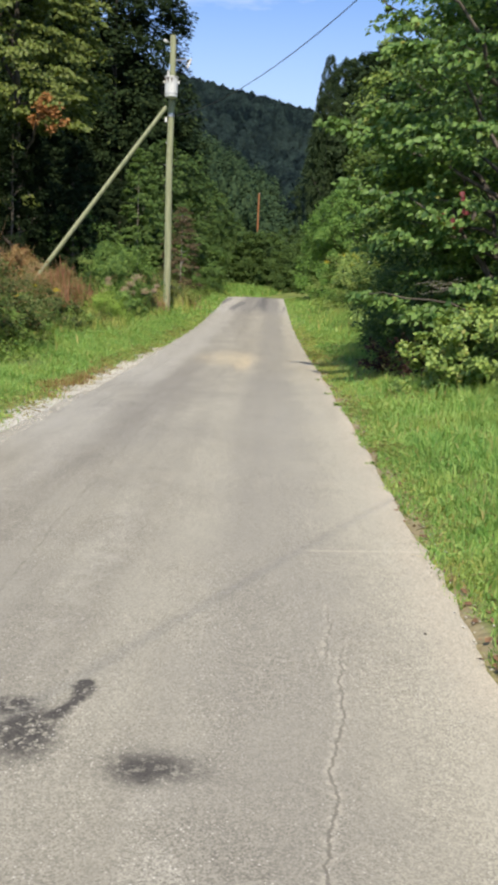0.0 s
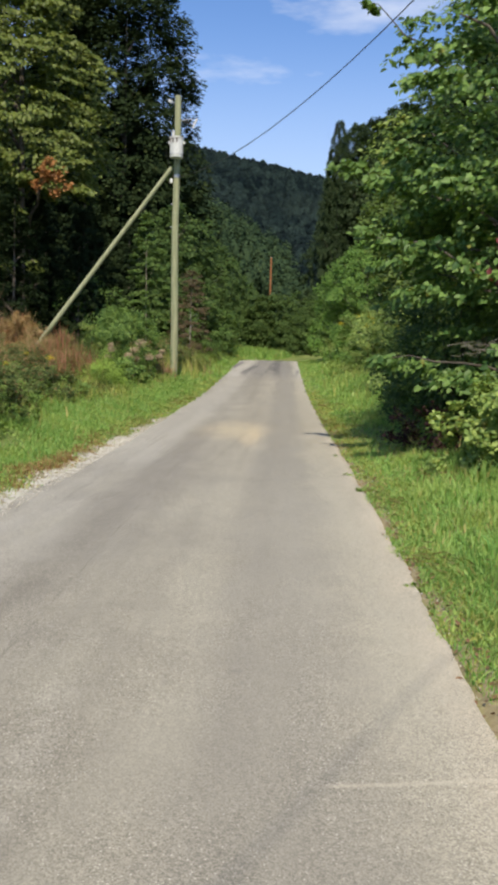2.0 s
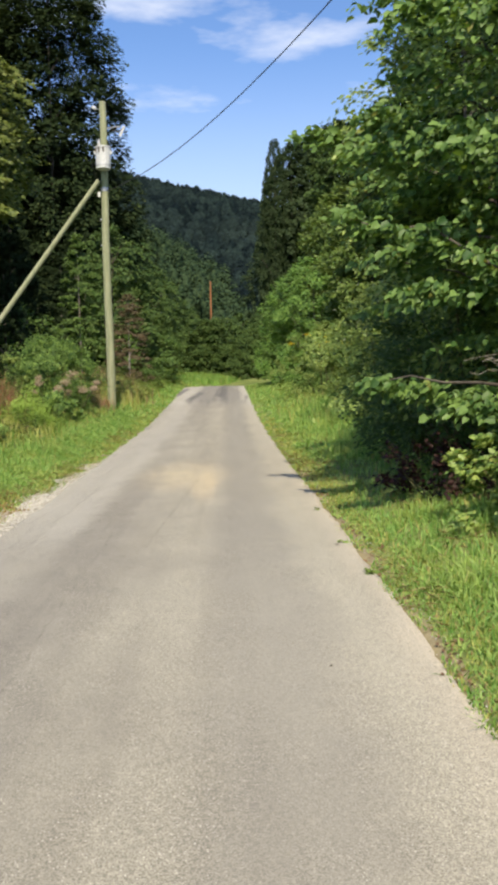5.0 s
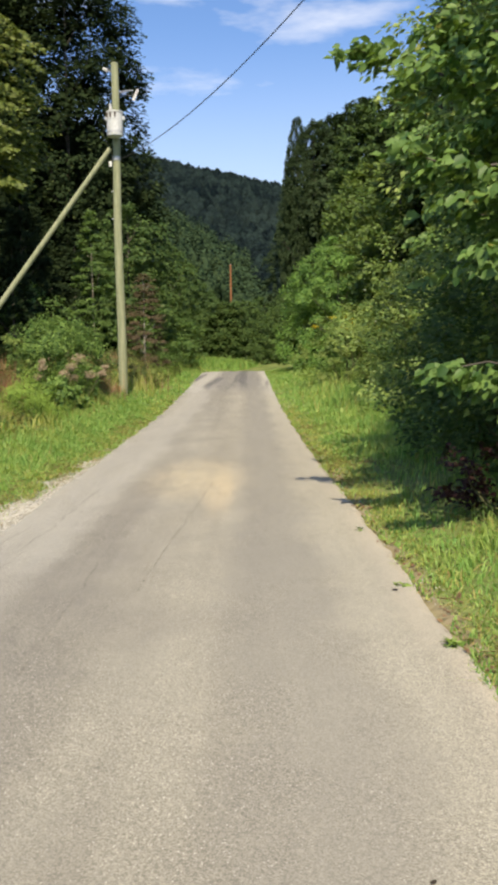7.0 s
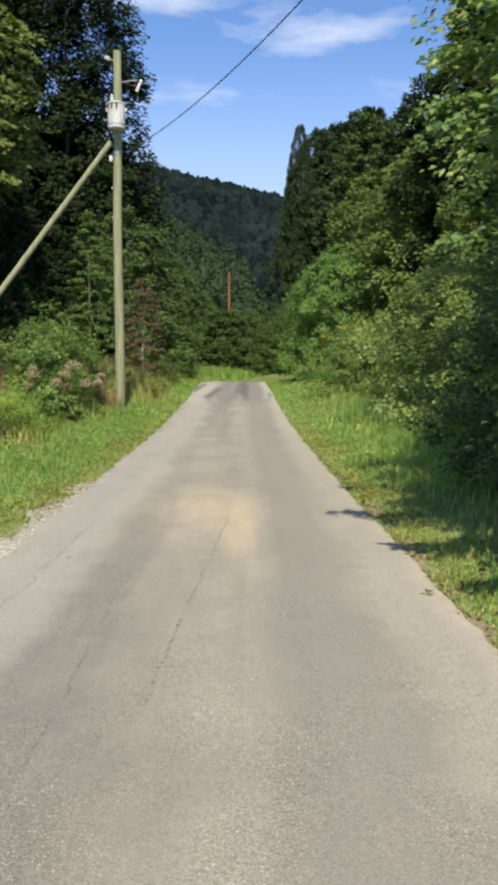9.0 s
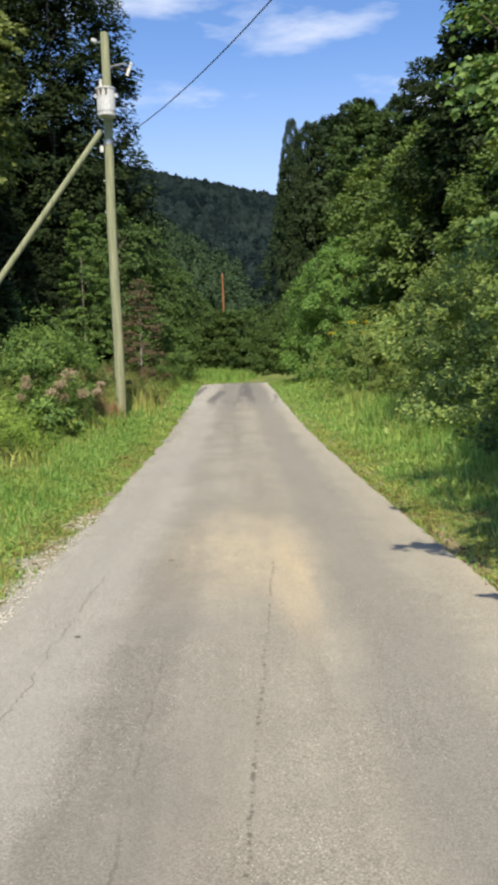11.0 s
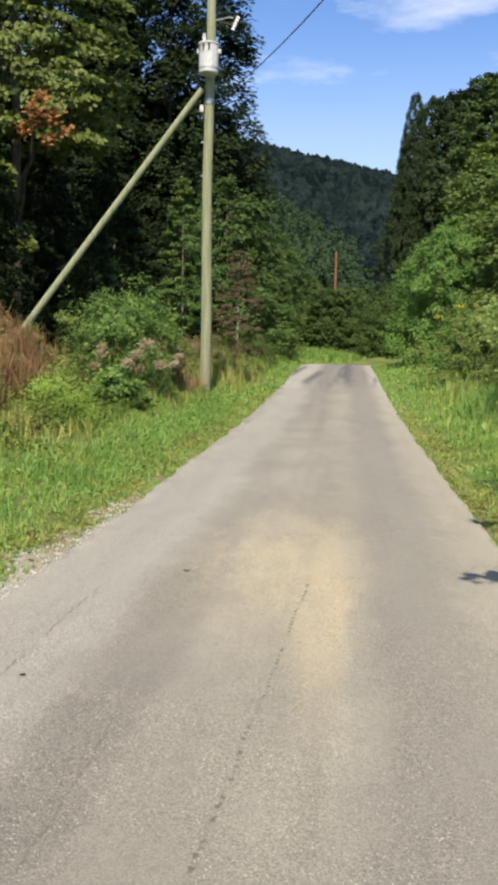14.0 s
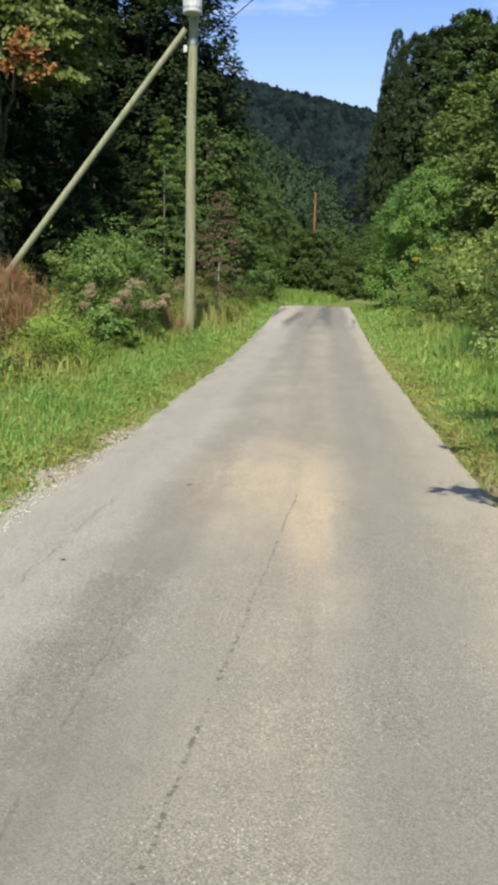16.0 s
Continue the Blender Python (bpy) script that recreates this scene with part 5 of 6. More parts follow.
C_ = np.stack([r_.normal(size=80) * 0.5, r_.uniform(0.05, 0.7, 80), r_.uniform(0.05, 0.85, 80)], 1)
P_, N_, o_ = cloud(r_, C_, np.full((80, 3), 0.2), 36, 0.4, 0.7, 0.5)
piece("foliage", leaves("foliage", P_, N_, 0.11, M["leaf_bush"], "lance", r=r_), jp)
shrub("weed_clump", (-4.42, 23.6), "bright yellow-green feathery weed clump on the bank", 0.78, 0.5, "leaf_gold", 0.06, 90, 110, "lance", 67, SH, flat=1.3, up=0.2, tuft=0.34)
shrub("weed_clump", (-4.4, 26.3), "low dark leafy weeds on the roadside bank", 0.75, 0.6, "leaf_bush", 0.08, 80, 50, "oval", 68, SH, (0.9, 1.3))
for x, y, h, r, k in ((-7.0, 29.5, 0.75, 0.7, 97), (-6.0, 25.4, 0.7, 0.6, 98), (-8.0, 30.6, 0.7, 0.7, 99), (-7.3, 25.2, 0.7, 0.7, 101), (-6.75, 28.4, 1.15, 0.6, 104), (-7.6, 29.0, 1.25, 0.7, 105), (-4.75, 32.2, 0.95, 0.4, 102)):
    shrub("dry_weed_clump", (x, y), "withered orange-brown weeds on the roadside bank", h, r, "dry_weed", 0.075, 120, 55, "lance", k, SH, flat=1.2, up=0.3, tuft=0.18)
shrub("plume_grass", (-9.3, 32.6), "pale tan dry plume grass at the brace pole's foot", 1.5, 0.75, "straw", 0.10, 140, 60, "lance", 103, SH, flat=1.5, up=0.2, tuft=0.2, category="grass clump")
shrub("weed_clump", (-6.3, 29.4), "vine-draped brownish weeds beside the shrub", 1.7, 0.5, "leaf_pale", 0.07, 50, 40, "oval", 77, SH)
shrub("weed_clump", (-5.2, 19.6), "mixed green weeds on the roadside bank", 0.75, 0.8, "leaf_dull", 0.06, 130, 60, "oval", 69, SH, (1, 1.5), tuft=0.2)
shrub("weed_clump", (-5.9, 21.0), "goldenrod and weeds on the roadside bank", 1.0, 0.7, "leaf_dull", 0.08, 100, 50, "lance", 70, SH, blooms=("yellow", 4, 0.09, 0.6))
shrub("low_shrub", (-5.35, 14.5), "dull green and brown tangled roadside shrub", 2.05, 1.15, "leaf_dull", 0.06, 260, 70, "oval", 71, SH, (1, 1.2), tuft=0.17)
shrub("low_shrub", (-6.9, 13.2), "dull green tangled roadside shrub", 2.3, 1.5, "leaf_dull", 0.07, 240, 60, "oval", 72, SH, tuft=0.17)
shrub("weed_clump", (-4.55, 36.6), "dull green and brown weeds beyond the pole", 0.95, 0.7, "leaf_dull", 0.08, 80, 45, "lance", 93, SH, (0.8, 1.4), tuft=0.18)
shrub("weed_clump", (-5.1, 41.5), "dull brownish weeds on the bank", 1.25, 0.9, "leaf_dull", 0.09, 80, 45, "lance", 94, SH, (0.9, 1.4), tuft=0.18)
shrub("weed_clump", (-4.6, 40.5), "low yellowish weeds on the bank", 0.8, 1.1, "leaf_pale", 0.1, 60, 40, "lance", 73, SH)
shrub("weed_clump", (-5.0, 52.0), "low weeds on the bank", 1.2, 1.3, "leaf_mid", 0.14, 60, 40, "lance", 74, SH)

# the two big trees beside the road
NEAR = "broad-leaved trees overhanging the verge"
near = tree("near_tree", (3.6, 13.9), "large-leaved green tree with boughs down to the grass", 10.5, 2.55, 0.8, [(0, 0.4), (0.07, 0.5), (0.15, 0.66), (0.27, 0.94), (0.36, 0.9), (0.45, 0.74), (0.7, 0.7), (0.85, 0.55), (1, 0.2)],
     "leaf_near", 0.094, 560, 70, "heart", seed=81, flat=0.18, trunk_r=0.13, clump=0.19, tiers=0.55, droop=0.35, limbs=16, group=NEAR, up=0.4, sunny=0.9, hang=0.8, single=240, inner=0.12, lump=0.3, loose=0.7, wispy=0.22,
     # second and third boughs are added, mostly hidden, to shade the verge
     boughs=[((-0.2, 0, 2.9), (-2.88, 0.32, 3.98), 36, 0.3), ((-0.2, 0.3, 2.7), (-2.1, 1.2, 3.4), 40, 0.4), ((-0.2, 0.2, 3.3), (-2.1, 0.7, 4.3), 40, 0.4), ((-1.5, 0.3, 5.2), (-2.57, 0.48, 6.15), 6, 0.05), ((-0.1, -0.1, 1.1), (-2.3, -0.61, 1.35), 15, 0.24),
             ((-0.1, 0.2, 2.0), (-2.0, -0.14, 2.57), 20, 0.26), ((-0.1, -0.3, 2.2), (-2.62, -0.60, 2.95), 24, 0.22)])
r_ = np.random.default_rng(95)
P_ = np.array([-1.02, -1.15, 2.42]) + r_.normal(size=(9, 3)) * np.array([0.08, 0.1, 0.2])
piece("red_leaves", leaves("red_leaves", P_, r_.normal(size=(9, 3)) * 0.5 + np.array([-0.3, -0.8, 0.6]), 0.09, M["leaf_red"], "heart", r=r_), near, "reddened leaves")
tree("near_tree", (4.7, 17.3), "green tree with dense boughs beside the road", 9.5, 2.75, 0.2, [(0, 0.8), (0.2, 1.0), (0.5, 1.0), (0.8, 0.7), (1, 0.2)],
     "leaf_vine", 0.095, 480, 55, "oval", seed=82, flat=0.32, trunk_r=0.12, clump=0.18, droop=0.35, limbs=12, group=NEAR, up=0.4, sunny=0.9, hang=0.8, lump=0.2,
     # all three boughs are added to deepen the shade on the ground below
     boughs=[((-0.2, -0.2, 3.2), (-2.9, -1.6, 4.4), 16, 0.45), ((-0.2, 0.2, 3.6), (-3.0, 0.4, 4.6), 16, 0.45), ((-0.2, 0.1, 4.4), (-2.8, -0.6, 5.8), 14, 0.45)])
tree("near_tree", (6.9, 15.6), "green tree standing behind the verge", 12, 3.2, 0.6, BROAD,
     "leaf_near", 0.15, 240, 55, "heart", seed=83, flat=0.4, clump=0.18, group=NEAR, limbs=8)
tree("near_tree", (5.6, 25.3), "leafy green tree rising above the viny shrubs", 11.0, 2.5, 3.2, [(0, 0.7), (0.3, 1.0), (0.6, 0.9), (0.85, 0.6), (1, 0.2)],
     "leaf_near", 0.13, 240, 50, "heart", seed=92, flat=0.35, trunk_r=0.11, clump=0.2, droop=0.35, limbs=10, group=NEAR, up=0.4, sunny=0.9, hang=0.8)
shrub("maroon_bush", (2.1, 14.3), "withered dark maroon bush under the tree", 0.7, 0.6, "leaf_maroon", 0.07, 50, 30, "oval", 84, SH)
shrub("low_shrub", (2.62, 12.3), "yellow-green vine-covered bush at the tree's foot", 1.25, 0.6, "leaf_vine", 0.06, 80, 70, "heart", 85, SH)
shrub("low_shrub", (3.4, 11.8), "yellow-green vine-covered bush at the tree's foot", 1.6, 0.8, "leaf_vine", 0.062, 90, 70, "heart", 87, SH)
shrub("low_shrub", (4.6, 11.4), "yellow-green vine-covered bush at the tree's foot", 2.0, 1.1, "leaf_vine", 0.11, 80, 45, "heart", 86, SH)


# darker hedge leaf colour on these three stands in for the trees' shade
shrub("low_shrub", (3.0, 15.9), "dense undergrowth beneath the trees, leaves darkened to stand for shade", 3.1, 1.15, "leaf_hedge", 0.09, 150, 60, "oval", 88, SH)
shrub("low_shrub", (3.0, 18.6), "dense undergrowth beneath the trees, leaves darkened to stand for shade", 3.6, 1.2, "leaf_hedge", 0.09, 150, 60, "oval", 89, SH, (1, 1.3))
shrub("low_shrub", (3.7, 21.6), "viny bush at the edge of the trees, leaves darkened for shade", 3.2, 1.3, "leaf_hedge", 0.09, 150, 60, "oval", 90, SH, (1, 1.2))
shrub("weed_clump", (-4.75, 20.6), "low mixed weeds with small pale flowers", 0.45, 0.6, "leaf_weed", 0.07, 60, 45, "oval", 78, SH, (0.8, 1.5), ("white_bloom", 5, 0.03, 0.6))
shrub("weed_clump", (-5.0, 17.8), "low mixed weeds on the roadside bank", 0.5, 0.7, "leaf_weed", 0.07, 60, 45, "lance", 79, SH, (0.8, 1.5))


# ---- utility pole ----
def ring(bm, z0, z1, r0, r1, n=24, at=(0, 0), cap=True):
    bmesh.ops.create_cone(bm, cap_ends=cap, segments=n, radius1=r0, radius2=r1, depth=z1 - z0, matrix=Matrix.Translation((at[0], at[1], (z0 + z1) / 2)))


def utility_pole():
    x, y = -4.0, 33.41
    z = land_at(x, y)
    ob = empty("utility_pole", (x, y, z), "weathered greenish wooden utility pole with a leaning brace pole", "utility pole")
    top = 10.22 - z
    c, q = tubes([[((0.02 * math.sin(v * 9), 0, -0.3 + (top + 0.3) * v), 0.138 - 0.034 * v) for v in np.linspace(0, 1, 14)]], 18)
    shaft = piece("shaft", fast_mesh("shaft", c, q, M["pole_wood"], True), ob)
    bm = bmesh.new()
    ring(bm, top - 0.002, top + 0.02, 0.104, 0.09, 18)
    part("pole_top", bm, M["pole_wood"], shaft)
    # brace
    c, q = tubes([[(np.array([-0.16, -0.16, 7.76 - z]) * (1 - v) + np.array([-5.15, -1.21, 0.75 - z]) * v, 0.072 + 0.016 * v) for v in np.linspace(0, 1, 10)]], 14)
    brace = piece("brace_pole", fast_mesh("brace_pole", c, q, M["pole_wood"], True), ob, "leaning wooden brace pole")
    bm = bmesh.new()
    ring(bm, 7.44 - z, 7.56 - z, 0.128, 0.128, 18)
    part("brace_band", bm, M["galvanised"], brace)
    # transformer
    tx, ty, t0, t1 = 0.03, -0.38, 8.04 - z, 8.70 - z
    bm = bmesh.new()
    ring(bm, t0, t1, 0.228, 0.235, 28, (tx, ty))
    bmesh.ops.bevel(bm, geom=[e for e in bm.edges if len(e.link_faces) == 2 and e.calc_face_angle(0) > 1], offset=0.02, segments=2, affect="EDGES")
    tank = part("transformer", bm, M["tank_grey"], ob, "pale grey cylindrical transformer tank")
    bm = bmesh.new()
    ring(bm, t1, t1 + 0.035, 0.25, 0.25, 28, (tx, ty))
    ring(bm, t1 + 0.035, t1 + 0.075, 0.24, 0.12, 28, (tx, ty))
    part("lid", bm, M["tank_grey"], tank)
    bm = bmesh.new()
    ring(bm, t0 + 0.10, t0 + 0.125, 0.238, 0.238, 28, (tx, ty))
    part("band", bm, M["galvanised"], tank)
    for a in (-2.5, -1.95, -1.4):
        bm = bmesh.new()
        px, py = tx + 0.25 * math.cos(a), ty + 0.25 * math.sin(a)
        ring(bm, t1 - 0.17, t1 - 0.05, 0.02, 0.028, 10, (px, py))
        ring(bm, t1 - 0.05, t1 - 0.03, 0.035, 0.035, 10, (px, py))
        part("low_bushing", bm, M["copper_brown"], tank, smooth=False)
    bm = bmesh.new()
    for n_ in range(5):
        ring(bm, t1 + 0.06 + n_ * 0.045, t1 + 0.09 + n_ * 0.045, 0.055 - 0.004 * n_, 0.04, 12, (tx - 0.12, ty + 0.02))
    part("high_bushing", bm, M["porcelain"], tank)
    for dz in (0.12, 0.55):
        bm = bmesh.new()
        bmesh.ops.create_cube(bm, size=1, matrix=Matrix.Translation((0, -0.15, t0 + dz)) @ Matrix.Diagonal((0.09, 0.16, 0.05, 1)))
        part("hanger", bm, M["galvanised"], tank, smooth=False)
    for dx in (-0.25, 0.26):
        bm = bmesh.new()
        bmesh.ops.create_cube(bm, size=1, matrix=Matrix.Translation((tx + dx, ty, t1 - 0.14)) @ Matrix.Diagonal((0.06, 0.07, 0.09, 1)))
        part("lug", bm, M["tank_grey"], tank, smooth=False)
    # pin insulator at the top, cut-out on its bracket below
    c, q = tubes([[((-0.08, 0, top - 0.22), 0.014), ((-0.2, 0, top - 0.21), 0.014), ((-0.28, 0, top - 0.17), 0.012)]], 8)
    arm = piece("insulator_pin", fast_mesh("insulator_pin", c, q, M["galvanised"], True), ob)
    bm = bmesh.new()
    for n_ in range(3):
        ring(bm, -0.06 + n_ * 0.045, -0.02 + n_ * 0.045, 0.062 - 0.006 * n_, 0.045, 14)
    bmesh.ops.transform(bm, matrix=pose(-0.26, 0, top - 0.17, 0, -65, 0), verts=bm.verts)
    part("insulator", bm, M["porcelain"], arm, "white porcelain insulator")
    c, q = tubes([[((0.08, 0, top - 0.83), 0.022), ((0.28, -0.03, top - 0.80), 0.022), ((0.44, -0.06, top - 0.78), 0.02), ((0.55, -0.08, top - 0.80), 0.018)]], 8)
    cut = piece("cutout_bracket", fast_mesh("cutout_bracket", c, q, M["galvanised"], True), ob)
    bm = bmesh.new()
    for n_ in range(5):
        ring(bm, -0.17 + n_ * 0.07, -0.12 + n_ * 0.07, 0.05, 0.036, 12)
    bmesh.ops.transform(bm, matrix=pose(0.62, -0.08, top - 0.92, 0, 24, 0), verts=bm.verts)
    part("fuse_cutout", bm, M["porcelain"], cut, "white porcelain fuse cut-out")
    c, q = tubes([[((0.70, -0.08, top - 0.80), 0.009), ((0.5, -0.1, top - 0.95), 0.009), ((0.3, -0.12, top - 0.9), 0.008), ((0.22, -0.2, top - 0.86), 0.008)]], 6)
    piece("fuse_link", fast_mesh("fuse_link", c, q, M["copper_brown"], True), cut)
    c, q = tubes([[((-0.10, -0.36, t1 + 0.28), 0.007), ((-0.30, -0.3, t1 + 0.1), 0.007), ((-0.34, -0.2, t0 + 0.1), 0.007), ((-0.2, -0.12, t0 - 0.25), 0.007)]], 6)
    piece("lead_wire", fast_mesh("lead_wire", c, q, M["cable"], True), ob)
    for dz in (6.55, 5.75):
        bm = bmesh.new()
        bmesh.ops.create_cube(bm, size=1, matrix=Matrix.Translation((-0.13, -0.02, dz - z)) @ Matrix.Diagonal((0.09, 0.03, 0.03, 1)))
        part("pole_step", bm, M["galvanised"], ob, smooth=False)
    bm = bmesh.new()
    ring(bm, 7.25 - z, 7.40 - z, 0.05, 0.05, 12, (-0.17, -0.1))
    ring(bm, 7.30 - z, 7.35 - z, 0.035, 0.035, 12, (-0.17, -0.1))
    part("spool_insulator", bm, M["porcelain"], ob)
    return ob


utility_pole()


def hung(name, a, b, sag, rad, label, n=48):
    a, b = np.array(a, float), np.array(b, float)
    u = np.linspace(0, 1, n)
    p = a + (b - a) * u[:, None]
    p[:, 2] -= 4 * sag * u * (1 - u)
    c, q = tubes([[(p[i], rad) for i in range(n)]], 7)
    return tagged(new(name, fast_mesh(name, c, q, M["cable"], True)), label, "cable")


hung("service_cable", (-3.9, 33.3, 7.45), (5.7, 10.13, 10.05), 1.31, 0.0112, "black twisted service cable running down to the pole")


def far_pole():
    x, y, top = -3.42, 170.0, 19.0
    z = land_at(x, y)
    ob = empty("far_utility_pole", (x, y, z), "rusty orange-brown utility pole on the slope beyond the crest", "utility pole")
    c, q = tubes([[((0, 0, (top - z) * v), 0.19 - 0.05 * v) for v in np.linspace(0, 1, 8)]], 12)
    piece("shaft", fast_mesh("shaft", c, q, M["pole_rust"], True), ob)
    bm = bmesh.new()
    ring(bm, top - z, top - z + 0.06, 0.14, 0.1, 12)
    part("pole_cap", bm, M["galvanised"], ob)
    return ob


far_pole()


# ---- bare twigs in the near tree ----
r_ = np.random.default_rng(91)
dead = empty("bare_branch", (2.0, 12.75, 1.55), "pale bare dead branch caught among the leaves", "branch")
for n_ in range(7):
    a_ = np.array([r_.uniform(0, 0.3), r_.normal() * 0.05, r_.normal() * 0.05])
    e_ = a_ + np.array([r_.uniform(0.35, 0.85), r_.normal() * 0.15, r_.normal() * 0.10 + 0.04])
    c, q = tubes([bent(a_, e_, 0.003, 0.001, 0.03, 6, r_)], 5)
    piece("twig", fast_mesh("twig", c, q, M["twig"], True), dead)

# ---- cable behind the walker, over the road ----
hung("overhead_cable", (-8.92, -19.9, 6.75), (5.28, 8.8, 6.75), 0.08, 0.0042, "black overhead cable crossing above the road")


# ---- parked car ----
def loft(sections, close=True):
    """Rings of points, joined one to the next."""
    bm = bmesh.new()
    rows = [[bm.verts.new(p) for p in ring_] for ring_ in sections]
    n = len(rows[0])
    for a, b in zip(rows, rows[1:]):
        for i in range(n):
            bm.faces.new((a[i], a[(i + 1) % n], b[(i + 1) % n], b[i]))
    if close:
        bm.faces.new(rows[0][::-1])
        bm.faces.new(rows[-1])
    bmesh.ops.recalc_face_normals(bm, faces=bm.faces)
    return bm


def parked_car():
    ob = empty("parked_car", (-3.06, 4.95, 0.02), "pale silver-green car parked on the road's edge", "car")
    ob.matrix_basis = pose(-3.15, 4.85, 0.02)

    def body_ring(y, w, z0, z1):
        half = [(w * 0.86, z0), (w * 0.97, z0 + 0.05), (w, z0 + 0.14), (w, z1 - 0.24), (w * 0.985, z1 - 0.12), (w * 0.93, z1 - 0.03), (w * 0.7, z1 + 0.015)]
        return [(x, y, z) for x, z in half] + [(-x, y, z) for x, z in half[::-1]]

    rows = [(2.13, 0.42, 0.36, 0.68), (2.09, 0.62, 0.30, 0.74), (1.98, 0.76, 0.26, 0.79), (1.80, 0.84, 0.25, 0.83), (1.74, 0.855, 0.38, 0.845),
            (1.66, 0.865, 0.54, 0.855), (1.52, 0.875, 0.67, 0.875), (1.35, 0.88, 0.71, 0.895), (1.18, 0.88, 0.67, 0.91), (1.04, 0.88, 0.54, 0.93), (0.96, 0.88, 0.38, 0.94),
            (0.90, 0.88, 0.24, 0.95), (0.0, 0.885, 0.23, 0.97), (-0.86, 0.885, 0.24, 0.98), (-0.92, 0.885, 0.38, 0.985), (-1.0, 0.885, 0.54, 0.985), (-1.14, 0.885, 0.67, 0.99),
            (-1.31, 0.885, 0.71, 0.99), (-1.48, 0.88, 0.67, 0.99), (-1.62, 0.875, 0.54, 0.985), (-1.70, 0.87, 0.38, 0.98), (-1.76, 0.865, 0.27, 0.98), (-1.98, 0.82, 0.29, 0.96), (-2.12, 0.70, 0.34, 0.90)]
    body = part("body", loft([body_ring(*q) for q in rows]), M["car_paint"], ob, "pale silver-green painted body")

    def cabin_ring(y, w, z0, w1, z1):
        half = [(w, z0), (w * 0.6 + w1 * 0.4, z0 * 0.55 + z1 * 0.45), (w1, z1 - 0.06), (w1 * 0.9, z1)]
        return [(x, y, z) for x, z in half] + [(-x, y, z) for x, z in half[::-1]]

    glass = [(0.98, 0.74, 0.93, 0.70, 0.99), (0.62, 0.80, 0.94, 0.68, 1.24), (0.22, 0.83, 0.95, 0.64, 1.44), (-0.6, 0.84, 0.96, 0.63, 1.47), (-1.3, 0.82, 0.97, 0.60, 1.38), (-1.95, 0.72, 0.95, 0.62, 1.02)]
    part("windows", loft([cabin_ring(*q) for q in glass]), M["car_glass"], ob, "dark tinted glass")
    roof = [(0.28, 0.60, 1.42), (0.0, 0.63, 1.475), (-0.6, 0.63, 1.49), (-1.2, 0.60, 1.43), (-1.4, 0.55, 1.38)]
    part("roof", loft([[(w, y, z - 0.03), (w * 0.95, y, z + 0.01), (w * 0.5, y, z + 0.025), (-w * 0.5, y, z + 0.025), (-w * 0.95, y, z + 0.01), (-w, y, z - 0.03)] for y, w, z in roof]), M["car_paint"], ob)
    for sx in (1, -1):
        for y0, z0, y1, z1 in ((0.95, 0.95, 0.24, 1.43), (-0.45, 0.97, -0.5, 1.46), (-1.85, 0.98, -1.3, 1.38)):
            c, q = tubes([[((sx * 0.82, y0, z0), 0.035), ((sx * 0.74, (y0 + y1) / 2, (z0 + z1) / 2), 0.032), ((sx * 0.645, y1, z1), 0.03)]], 6)
            piece("pillar", fast_mesh("pillar", c, q, M["car_paint"], True), ob)
        bm = bmesh.new()
        bmesh.ops.create_cube(bm, size=1, matrix=Matrix.Translation((sx * 0.98, 0.62, 1.03)) @ Matrix.Diagonal((0.2, 0.1, 0.13, 1)))
        bmesh.ops.bevel(bm, geom=bm.edges[:], offset=0.035, segments=3, affect="EDGES")
        part("door_mirror", bm, M["car_paint"], ob)
        bm = bmesh.new()
        bmesh.ops.create_uvsphere(bm, u_segments=14, v_segments=8, radius=1, matrix=Matrix.Translation((sx * 0.60, 2.03, 0.67)) @ Matrix.Diagonal((0.17, 0.07, 0.08, 1)))
        part("headlight", bm, M["lamp_lens"], ob, "clear headlight lens")
        bm = bmesh.new()
        bmesh.ops.create_uvsphere(bm, u_segments=14, v_segments=8, radius=1, matrix=Matrix.Translation((sx * 0.66, -2.05, 0.80)) @ Matrix.Diagonal((0.13, 0.06, 0.1, 1)))
        part("tail_light", bm, M["red_lens"], ob, "red tail light")
        for y in (0.1, -0.75):
            bm = bmesh.new()
            bmesh.ops.create_cube(bm, size=1, matrix=Matrix.Translation((sx * 0.893, y - 0.25, 0.84)) @ Matrix.Diagonal((0.025, 0.17, 0.028, 1)))
            bmesh.ops.bevel(bm, geom=bm.edges[:], offset=0.008, segments=2, affect="EDGES")
            part("door_handle", bm, M["car_paint"], ob)
        for wy in (1.35, -1.31):
            hub = Matrix.Translation((sx * 0.80, wy, 0.335)) @ pose(0, 0, 0, 0, 90, 0)
            prof = [(0.215, 0.085), (0.235, 0.10), (0.30, 0.105), (0.325, 0.09), (0.335, 0.06), (0.337, 0), (0.335, -0.06), (0.325, -0.09), (0.30, -0.105), (0.235, -0.10), (0.215, -0.085)]
            bm = bmesh.new()
            seg = 36
            vs = [[bm.verts.new((q * math.cos(k * 2 * math.pi / seg), q * math.sin(k * 2 * math.pi / seg), h)) for q, h in prof] for k in range(seg)]
            for k in range(seg):
                for i in range(len(prof)):
                    bm.faces.new((vs[k][i], vs[(k + 1) % seg][i], vs[(k + 1) % seg][(i + 1) % len(prof)], vs[k][(i + 1) % len(prof)]))
            bmesh.ops.recalc_face_normals(bm, faces=bm.faces)
            bmesh.ops.transform(bm, matrix=hub, verts=bm.verts)
